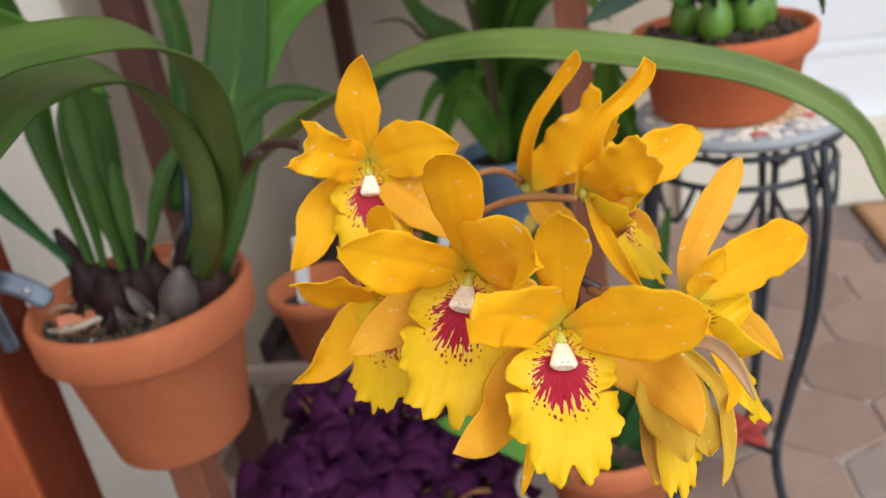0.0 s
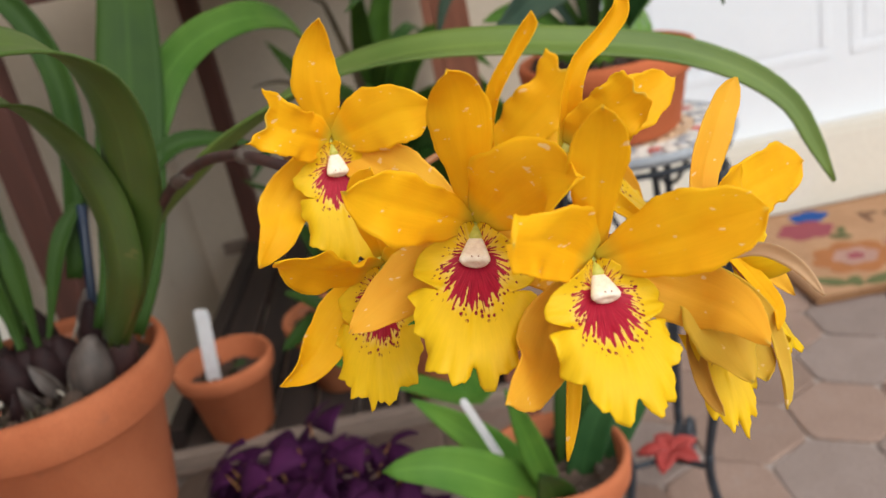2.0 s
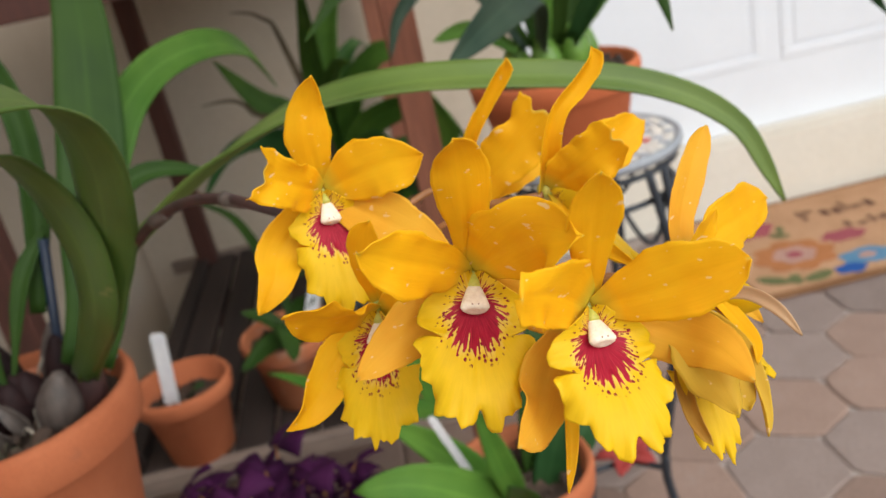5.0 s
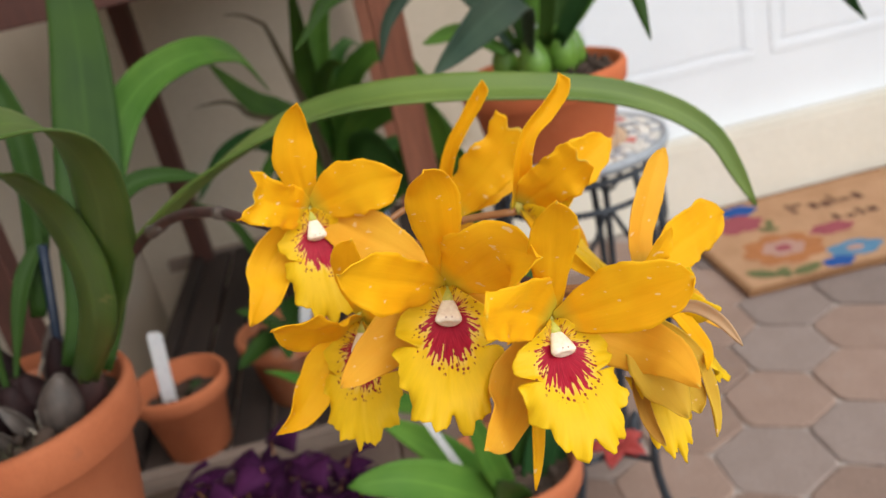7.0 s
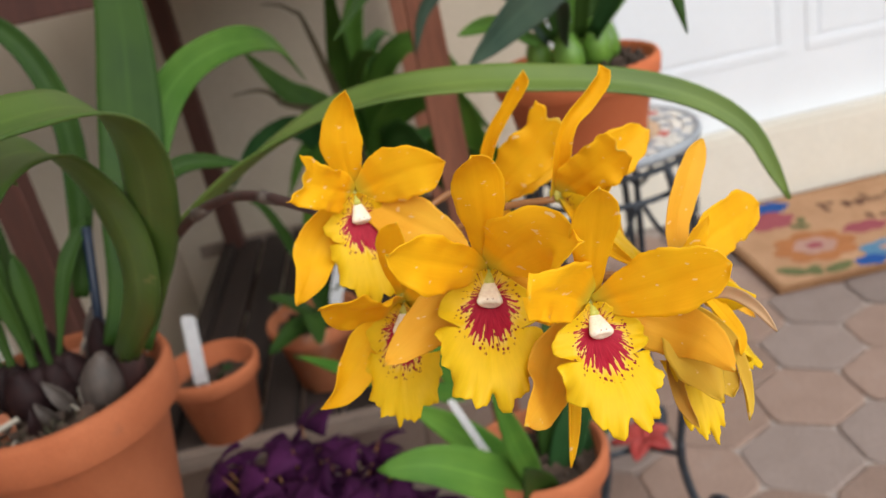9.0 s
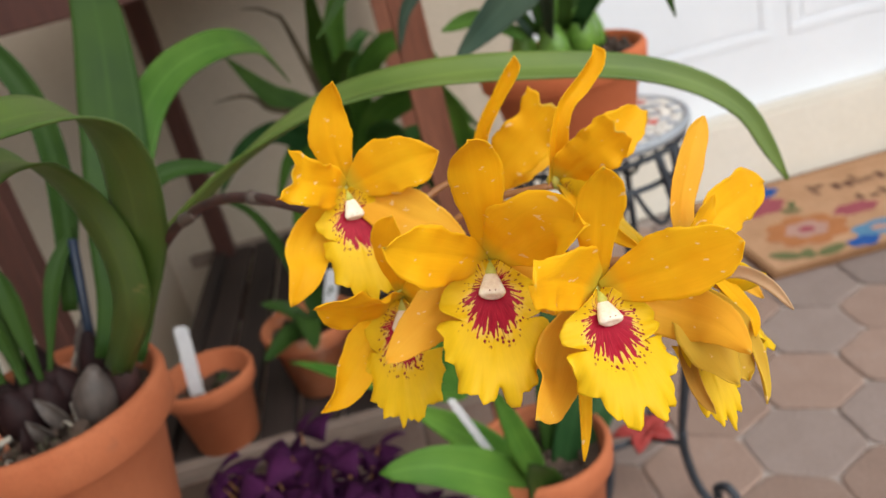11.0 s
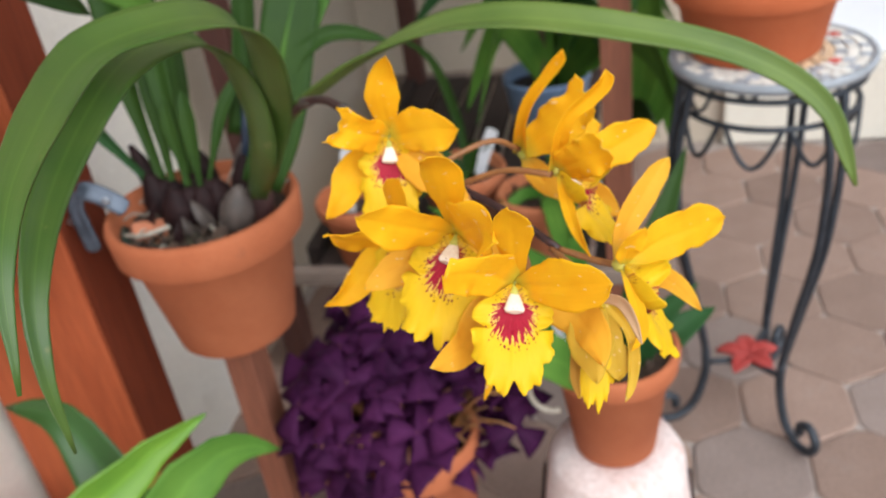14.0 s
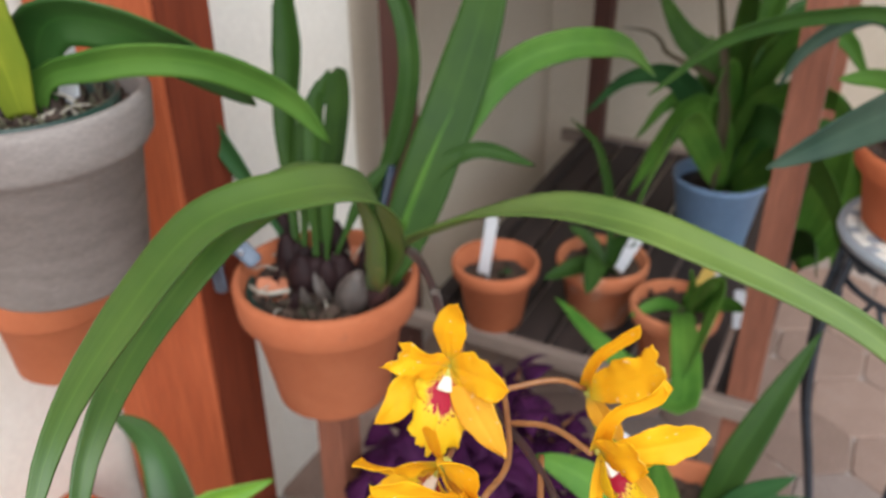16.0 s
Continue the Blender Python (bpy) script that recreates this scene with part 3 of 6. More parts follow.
def mat(turn):
    rug = thing("doormat", (0.8, 1.4, 0.002), "tan coir doormat printed with flowers and dark lettering", "doormat")
    x0, y0, x1, y1 = 0.560, 1.320, 1.180, 1.718
    skew = Matrix.Diagonal((1, 1, 0.7, 1)) @ Matrix.Translation(Vector((x0, y0, 0))) @ Matrix.Rotation(radians(turn), 4, "Z") @ Matrix.Translation(Vector((-x0, -y0, 0)))

    def lay(name, bm, m, z=0.0, label=""):
        bmesh.ops.transform(bm, matrix=Matrix.Translation((0, 0, z)) @ skew, verts=bm.verts)
        return part(name, bm, m, rug, label, smooth=False)

    bm = bmesh.new()
    block(bm, (x0 + 0.012, y0 + 0.012, 0.002), (x1 - 0.012, y1 - 0.012, 0.018), 0.004)
    lay("weave", bm, COIR)
    bm = bmesh.new()
    for a, b in (((x0, y0), (x1, y0 + 0.012)), ((x0, y1 - 0.012), (x1, y1)), ((x0, y0 + 0.012), (x0 + 0.012, y1 - 0.012)), ((x1 - 0.012, y0 + 0.012), (x1, y1 - 0.012))):
        block(bm, (*a, 0.002), (*b, 0.0165), 0.003)
    lay("binding", bm, COIR_EDGE)

    def bloom(x, y, r, petals, m, name, squash=0.8, lift=0.0):
        bm = bmesh.new()
        ring = []
        n = 64
        for k in range(n):
            a = 2 * math.pi * k / n
            q = r * (0.80 + 0.20 * abs(math.cos(petals * a / 2)))
            ring.append((x + q * math.cos(a), y + squash * q * math.sin(a)))
        low = [bm.verts.new((*p, 0.0170)) for p in ring]
        top = [bm.verts.new((*p, 0.0190 + lift)) for p in ring]
        bm.faces.new(top)
        for k in range(n):
            bm.faces.new((low[k], low[(k + 1) % n], top[(k + 1) % n], top[k]))
        lay(name, bm, m)

    def strokes(name, paths, r, m, z=0.0186):
        bm = bmesh.new()
        for path in paths:
            blade([(a, b, z) for a, b in path], r * 2, (0, 0, 1), "oval", 0.0, rows=10, cols=2, bm=bm)
        ob = lay(name, bm, m)
        mod = ob.modifiers.new("thickness", "SOLIDIFY")
        mod.thickness, mod.offset = 0.0012, 0.0

    blue, sky_blue, rose, rust, pink, leafy, ink = (dye("dyed coir " + k, c) for k, c in (("blue", (0.03, 0.10, 0.34)), ("light blue", (0.12, 0.26, 0.41)), ("rose", (0.36, 0.095, 0.115)), ("rust", (0.45, 0.185, 0.075)), ("pink", (0.50, 0.30, 0.24)), ("green", (0.16, 0.17, 0.075)), ("ink", (0.13, 0.065, 0.045))))
    bloom(0.707, 1.668, 0.042, 5, blue, "printed_flower", 0.7, 0.0)
    bloom(0.672, 1.605, 0.058, 6, rose, "printed_flower", 0.8, 0.0004)
    bloom(0.697, 1.452, 0.082, 8, rust, "printed_flower", 0.85, 0.0008)
    bloom(0.697, 1.452, 0.044, 6, pink, "printed_flower_heart", 0.85, 0.0016)
    bloom(0.697, 1.452, 0.017, 5, rose, "printed_flower_heart", 0.85, 0.0024)
    bloom(0.818, 1.486, 0.048, 6, rose, "printed_flower", 0.55, 0.0)
    bloom(0.805, 1.385, 0.056, 5, sky_blue, "printed_flower", 0.6, 0.0)
    bloom(0.805, 1.385, 0.018, 5, pink, "printed_flower_heart", 0.7, 0.0010)
    bloom(0.752, 1.350, 0.032, 5, blue, "printed_flower", 0.6, 0.0014)
    bloom(1.010, 1.420, 0.080, 7, rust, "printed_flower", 0.8, 0.0)
    for k, (path, w) in enumerate((([(0.592, 1.393), (0.612, 1.375), (0.640, 1.352)], 0.015), ([(0.652, 1.340), (0.648, 1.358), (0.660, 1.378)], 0.013), ([(0.662, 1.345), (0.690, 1.350), (0.722, 1.362)], 0.015), ([(0.700, 1.560), (0.715, 1.545), (0.735, 1.540)], 0.009), ([(0.735, 1.585), (0.728, 1.570), (0.725, 1.555)], 0.008))):
        strokes("printed_leaf", [path], w, leafy, 0.0186 + 0.0005 * k)
    # the lettering cannot be read: plain dark bars of its size
    for x, y, w, h in ((0.795, 1.588, 0.009, 0.050), (0.808, 1.620, 0.020, 0.012), (0.838, 1.590, 0.016, 0.030), (0.862, 1.586, 0.018, 0.028), (0.888, 1.590, 0.008, 0.046), (0.902, 1.594, 0.022, 0.012), (0.934, 1.586, 0.016, 0.032), (0.846, 1.515, 0.012, 0.026), (0.868, 1.512, 0.020, 0.012), (0.898, 1.510, 0.010, 0.034), (0.918, 1.512, 0.020, 0.022)):
        bm = bmesh.new()
        block(bm, (x, y, 0.0172), (x + w, y + h, 0.0192))
        lay("lettering", bm, ink)


def ground():
    bm = bmesh.new()
    block(bm, (-60, -80, -0.25), (80, 80, -0.0045))
    sheet = structure("ground", bm, SAND, "bed of pale sand between the pavers", "ground")
    rnd = random.Random(4)
    pave = thing("pavement", (0.5, 0.9, 0), "pink-buff and grey hexagonal concrete pavers with pale joints", "pavement", kind="structure")
    R = 0.083
    meshes = {}
    for key, material in (("a", PAVER), ("b", PAVER_GREY)):
        for big in range(3):
            bm = bmesh.new()
            r = R * 0.988
            jig = random.Random(big)
            ring = []
            for k in range(6):
                a0, a1 = math.pi / 3 * k + math.pi / 6, math.pi / 3 * (k + 1) + math.pi / 6
                p, q = Vector((math.cos(a0), math.sin(a0))) * r, Vector((math.cos(a1), math.sin(a1))) * r
                for f in (0.09, 0.36, 0.64, 0.91):
                    ring.append(p.lerp(q, f) * (1 + jig.uniform(-0.022, 0.008)))
            n = len(ring)
            low = [bm.verts.new((p.x, p.y, -0.006)) for p in ring]
            mid = [bm.verts.new((p.x, p.y, -0.002)) for p in ring]
            top = [bm.verts.new((p.x * 0.955, p.y * 0.955, 0.0)) for p in ring]
            bm.faces.new(top)
            for k in range(n):
                m = (k + 1) % n
                bm.faces.new((low[k], low[m], mid[m], mid[k]))
                bm.faces.new((mid[k], mid[m], top[m], top[k]))
            meshes[key, big] = mesh_of("paver", bm, material, False)
    far = {"a": bmesh.new(), "b": bmesh.new()}
    w, h = R * math.sqrt(3), R * 1.5
    for j in range(-8, 15):
        for i in range(-8, 18):
            x, y = i * w + (w / 2 if j % 2 else 0) + 0.03, j * h + 0.03
            if x < WALL_X - 0.02 or y > DOOR_Y + 0.04:
                continue
            key, big = ("b" if rnd.random() < 0.3 else "a"), rnd.randrange(3)
            turn = rnd.choice((0, 60, 120, 180, 240, 300)) + rnd.uniform(-1.5, 1.5)
            place = pose(x, y, rnd.uniform(-0.0015, 0.001), rnd.uniform(-0.6, 0.6), rnd.uniform(-0.6, 0.6), turn)
            if -0.45 < x < 1.5 and 0.25 < y:
                ob = new("paver", meshes[key, big])
                ob.parent = pave
                ob.matrix_parent_inverse = Matrix.Translation(-Vector(pave.location))
                ob.matrix_basis = place
            else:
                count = len(far[key].verts)
                far[key].from_mesh(meshes[key, big])
                far[key].verts.ensure_lookup_table()
                bmesh.ops.transform(far[key], matrix=place, verts=far[key].verts[count:])
    for key, material in (("a", PAVER), ("b", PAVER_GREY)):
        ob = part("far_pavers", far[key], material, pave, smooth=False)
        ob["kind"] = "stuff"


# ---- pots ----
def pot_profile(r, h, rim=0.032, wall=0.008, base=0.64, lip=0.007):
    rb = r * base
    rn = rb + (r - lip - rb) * (h - rim) / h
    return [(rb * 0.35, 0.0), (rb - 0.004, 0.0), (rb, 0.004), (rn, h - rim - 0.002), (rn + lip * 0.8, h - rim + 0.001), (r - 0.002, h - rim + 0.006), (r, h - 0.006), (r - 0.002, h - 0.001), (r - 0.005, h), (r - wall, h - 0.004), (rb - wall + 0.001, 0.012), (0.004, 0.012)]


def potted(name, place, r, h, label, category, material=TERRA, soil=BARK, rim=0.032, base=0.64, level=0.80, tilt=None, chips=40, seed=1):
    """A clay pot, its rim and its filling, as one thing; leaves are added to it."""
    it = thing(name, place, label, category, "small pots on the shelf" if name == "small_pot" else "")
    part("pot", lathe(pot_profile(r, h, rim, base=base), place, 56, tilt=tilt, wobble=0.004), material, it)
    rb = r * base
    rr = (rb + (r - rb) * level) - 0.0085
    bm = bmesh.new()
    rnd = random.Random(seed)
    z = h * level

    def at(x, y, zz):
        p = Vector((x, y, zz))
        return (tilt @ p if tilt else p) + Vector(place)

    rings = [[bm.verts.new(at(0, 0, z + 0.006))]]
    for k in range(1, 7):
        q = rr * k / 6
        rings.append([bm.verts.new(at(q * math.cos(2 * math.pi * a / 24), q * math.sin(2 * math.pi * a / 24), z + rnd.uniform(-0.004, 0.005))) for a in range(24)])
    for a in range(24):
        bm.faces.new((rings[0][0], rings[1][a], rings[1][(a + 1) % 24]))
    for u, v in zip(rings[1:], rings[2:]):
        for a in range(24):
            bm.faces.new((u[a], u[(a + 1) % 24], v[(a + 1) % 24], v[a]))
    part("filling", bm, soil, it)
    bm = bmesh.new()
    for k in range(chips):
        a, q = rnd.uniform(0, 6.28), rr * math.sqrt(rnd.random()) * 0.93
        s = rnd.uniform(0.004, 0.010) * min(1, r / 0.06)
        turn = Euler((rnd.uniform(0, 3), rnd.uniform(0, 3), rnd.uniform(0, 3))).to_matrix().to_4x4()
        c = at(q * math.cos(a), q * math.sin(a), z + rnd.uniform(0.002, 0.007))
        got = bmesh.ops.create_icosphere(bm, subdivisions=1, radius=1, matrix=Matrix.Translation(c) @ turn @ Matrix.Diagonal((s, s * rnd.uniform(0.4, 0.8), s * rnd.uniform(0.25, 0.6), 1)))
    if chips:
        ob = part("bark_mulch", bm, BARK, it, smooth=False)
        ob["kind"] = "stuff"
    return it


def leaf(parent, points, width, facing, material=LEAF, shape="strap", fold=0.3, name="leaf", thick=0.0012, **more):
    return part(name, blade(points, width, facing, shape, fold, **more), material, parent, thick=thick)


def plant_tag(place, top, width, material, label):
    """A flat plastic label stuck into the soil, its top corners rounded."""
    a, b = Vector(place), Vector(top)
    bm = bmesh.new()
    d = (b - a).normalized()
    side = d.cross(Vector((0.15, 1, 0.05))).normalized()
    face = side.cross(d)
    out = []
    n = 6
    outline = [(-0.5, 0), (0.5, 0), (0.5, 0.16)] + [(0.5 - 0.22 * (1 - math.cos(k / n * 1.57)), 0.93 + 0.07 * math.sin(k / n * 1.57)) for k in range(n + 1)] + [(-0.5 + 0.22 * (1 - math.cos(k / n * 1.57)), 0.93 + 0.07 * math.sin(k / n * 1.57)) for k in range(n, -1, -1)] + [(-0.5, 0.16)]
    length = (b - a).length
    for off in (-0.0005, 0.0005):
        out.append([bm.verts.new(a + side * x * width + d * y * length + face * (off + 0.0006 * math.sin(y * 3))) for x, y in outline])
    bm.faces.new(out[0])
    bm.faces.new(out[1])
    for k in range(len(outline)):
        m = (k + 1) % len(outline)
        bm.faces.new((out[0][k], out[0][m], out[1][m], out[1][k]))
    ob = part("plant_tag", bm, material, None, smooth=False)
    return tagged(ob, label, "plant tag", "plant tags")


# ---- the orchid flowers ----
LIP_S = (0.0, 0.12, 0.22, 0.33, 0.46, 0.60, 0.76, 0.88, 1.0)
LIP_W = (0.04, 0.10, 0.150, 0.25, 0.41, 0.515, 0.510, 0.44, 0.300)
# half widths along a petal, on its two sides
STEPS = (0.0, 0.10, 0.25, 0.45, 0.62, 0.76, 0.87, 0.94, 1.0)
OUTLINES = {
    "spear": ((0.20, 0.26, 0.39, 0.50, 0.46, 0.35, 0.22, 0.13, 0.02),) * 2,
    "spoon": ((0.21, 0.24, 0.31, 0.43, 0.50, 0.47, 0.35, 0.22, 0.03),) * 2,
    "scythe": ((0.16, 0.26, 0.42, 0.52, 0.50, 0.40, 0.27, 0.16, 0.02), (0.16, 0.28, 0.44, 0.48, 0.42, 0.32, 0.20, 0.12, 0.02)),
    "spoon_tall": ((0.22, 0.25, 0.31, 0.41, 0.49, 0.48, 0.33, 0.18, 0.02), (0.22, 0.25, 0.30, 0.40, 0.49, 0.49, 0.36, 0.20, 0.02)),
    "club": ((0.30, 0.36, 0.44, 0.50, 0.50, 0.47, 0.39, 0.28, 0.03),) * 2,
    "hook": ((0.62, 0.58, 0.48, 0.42, 0.41, 0.43, 0.47, 0.46, 0.30),) * 2,
    "flag": ((0.12, 0.28, 0.45, 0.54, 0.51, 0.38, 0.23, 0.12, 0.02), (0.12, 0.26, 0.42, 0.50, 0.53, 0.52, 0.44, 0.20, 0.02)),
    "kite": ((0.14, 0.30, 0.45, 0.50, 0.46, 0.44, 0.47, 0.50, 0.50), (0.14, 0.28, 0.41, 0.46, 0.45, 0.46, 0.53, 0.58, 0.58)),
    "crest": ((0.14, 0.28, 0.42, 0.47, 0.46, 0.43, 0.40, 0.37, 0.30), (0.20, 0.44, 0.66, 0.60, 0.40, 0.33, 0.34, 0.36, 0.30)),
    "strip": ((0.40, 0.46, 0.50, 0.50, 0.50, 0.48, 0.46, 0.40, 0.10),) * 2,
    "wing": ((0.12, 0.26, 0.44, 0.54, 0.55, 0.48, 0.36, 0.22, 0.02), (0.12, 0.24, 0.40, 0.47, 0.50, 0.52, 0.42, 0.16, 0.02)),
    "paddle": ((0.10, 0.20, 0.38, 0.52, 0.54, 0.50, 0.40, 0.30, 0.08), (0.10, 0.22, 0.38, 0.46, 0.46, 0.46, 0.38, 0.27, 0.06)),
    "square": ((0.16, 0.30, 0.44, 0.50, 0.48, 0.44, 0.50, 0.56, 0.50), (0.16, 0.28, 0.40, 0.46, 0.50, 0.50, 0.48, 0.44, 0.34)),
}


def petal_blade(points, width, facing, outline, cup, ruffle, seed, twist=0.0, tip_bend=0.0, rows=40, cols=18):
    """A petal along a curve with its two sides of their own outline, a hollow face, a waved margin and a bent tip."""
    rnd = random.Random(seed)
    p1, p2, p3 = (rnd.uniform(0, 6.28) for k in range(3))
    bm = bmesh.new()
    uv = bm.loops.layers.uv.verify()
    path = spline(points, rows)
    length = sum((b - a).length for a, b in zip(path, path[1:]))
    face = Vector(facing).normalized()
    sides = [np.interp(np.linspace(0, 1, rows), STEPS, w) for w in OUTLINES[outline]]
    sides = [np.convolve(np.pad(w, 3, mode="edge"), np.ones(7) / 7, "valid") for w in sides]
    for w in sides:
        if outline not in ("square", "kite"):
            w[-1] = 0.012
            w[-2] = min(w[-2], 0.5 * w[-3])
    grid = []
    for i, p in enumerate(path):
        s = i / (rows - 1)
        d = (path[min(i + 1, rows - 1)] - path[max(i - 1, 0)]).normalized()
        side = d.cross(face).normalized()
        up = side.cross(d).normalized()
        if up.dot(face) < 0:
            up = -up
        if twist:
            q = Matrix.Rotation(radians(twist) * s, 3, d)
            side, up = q @ side, q @ up
        row = []
        bend = tip_bend * length * max(0.0, (s - 0.72) / 0.28) ** 2
        for j in range(cols + 1):
            v = 2 * j / cols - 1
            e = abs(v)
            half = width * float(sides[0 if v < 0 else 1][i])
            hollow = cup * half * e ** 1.8 - 0.05 * width * math.exp(-((v / 0.16) ** 2)) * min(1, 4 * s) * (1 - s)
            grow = min(1.0, s * 2.2)
            wave = ruffle * width * e ** 2.2 * grow * (math.sin(11.0 * s + p1 + (1.7 if v > 0 else 0)) + 0.45 * math.sin(27 * s + p2 + v))
            swell = 0.035 * width * math.sin(5.0 * s + p3 + 2.2 * v) * grow
            edge = 1 + e ** 4 * grow * ((0.035 + 0.6 * ruffle) * math.sin(13 * s + p2 + 3 * v) + (0.018 + 0.3 * ruffle) * math.sin(31 * s + p3) + 0.012 * math.sin(83 * s + p1))
            end = d * (ruffle * width * 0.8 * math.sin(5.5 * v + p3) + ruffle * width * 0.5 * math.sin(11 * v + p1)) * max(0.0, (s - 0.7) / 0.3) if outline == "square" else Vector((0, 0, 0))
            if outline == "kite":
                end = d * width * (0.34 * e ** 1.6 - 0.10 + 0.05 * math.sin(9 * v + p3)) * max(0.0, (s - 0.55) / 0.45) ** 2
            row.append((bm.verts.new(p + side * (v * half * edge) + up * (hollow + wave + swell + bend) + end), (s, 0.5 + 0.5 * v)))
        grid.append(row)
    for a, b in zip(grid, grid[1:]):
        for j in range(cols):
            quad = (a[j], a[j + 1], b[j + 1], b[j])
            f = bm.faces.new([q[0] for q in quad])
            for loop, q in zip(f.loops, quad):
                loop[uv].uv = q[1]
    return bm


def lip_blade(c, bot, wide, facing, seed, ear=1.0, roll=0.0):
    """The lip: a throat rolled round the column that opens into two ears, a waist, and a fan-shaped scalloped skirt."""
    rnd = random.Random(seed)
    bm = bmesh.new()
    uv = bm.loops.layers.uv.verify()
    c, bot, f = Vector(c), Vector(bot), Vector(facing).normalized()
    down = (bot - c).normalized()
    side = down.cross(f).normalized()
    f = side.cross(down).normalized()
    length = (bot - c).length
    upper, lower, cols = 30, 32, 56
    p1, p2, p3 = (rnd.uniform(0, 6.28) for k in range(3))
    waist = 0.42
    rows = []
    for i in range(upper + 1):
        s = i / upper
        half = wide * float(np.interp(s, LIP_S, LIP_W)) * (ear if s < 0.85 else 1.0)
        hood = wide * float(np.interp(s, (0, 0.12, 0.30, 0.48, 0.66, 1.0), (0.07, 0.16, 0.175, 0.125, 0.070, 0.03)))
        row = []
        for j in range(cols + 1):
            v = 2 * j / cols - 1
            e = abs(v)
            lift = hood * e ** 1.5
            flare = -wide * 0.085 * e ** 4 * math.exp(-(((s - 0.62) / 0.24) ** 2))
            frill = wide * e ** 3 * s * (0.032 * math.sin(15 * s + p3 + 2 * v) + 0.014 * math.sin(37 * s + p1))
            edge = 1 + e ** 5 * s * (0.045 * math.sin(19 * s + p2 + v) + 0.022 * math.sin(43 * s + p1))
            rise = -0.030 * length * e ** 2 * math.sin(math.pi * min(1, s * 1.1))
            out, ahead = half * v * edge, lift + flare
            if roll:
                out, ahead = half * edge * math.sin(v * roll) / roll, 0.4 * lift + half * edge * (1 - math.cos(v * roll)) / roll
            row.append((s * waist * length + rise, out, ahead + frill - wide * 0.05 * math.sin(math.pi * s)))
        rows.append(row)
    last = rows[-1]
    for i in range(1, lower + 1):
        u = i / lower
        row = []
        for j in range(cols + 1):
            v = 2 * j / cols - 1
            th = v * radians(100)
            teeth = 0.050 * math.sin(6.5 * th + p1) + 0.062 * math.sin(13 * th + p2) + 0.030 * math.sin(29 * th + p3) - 0.19 * math.exp(-(((th + 0.04) / 0.085) ** 2))
            reach = 1 + teeth * u ** 6
            ox, oy = 0.50 * wide * math.sin(th) * reach, length * (waist + 0.06) + 0.50 * length * math.cos(th) * reach
            y0, x0, l0 = last[j]
            w = u ** 0.9
            x, y = x0 + (ox - x0) * w, y0 + (oy - y0) * w
            wave = wide * u ** 7 * (0.050 * math.sin(6.5 * th + p3) + 0.030 * math.sin(13 * th + p2 + 1.2) + 0.014 * math.sin(29 * th + p3))
            curve = wide * (0.10 * math.sin(math.pi * u * 0.8) * math.cos(v * 1.3) - 0.10 * u ** 2 * v * v)
            ridge = wide * 0.02 * math.exp(-((v / 0.06) ** 2)) * (1 - u)
            row.append((y, x, l0 * (1 - w) + wave + curve + ridge))
        rows.append(row)
    grid = [[(bm.verts.new(c + down * y + side * x + f * z), (y / length, 0.5 + x / wide)) for y, x, z in row] for row in rows]
    for a, b in zip(grid, grid[1:]):
        for j in range(cols):
            quad = (a[j], a[j + 1], b[j + 1], b[j])
            q = bm.faces.new([k[0] for k in quad])
            for loop, k in zip(q.loops, quad):
                loop[uv].uv = k[1]
    return bm


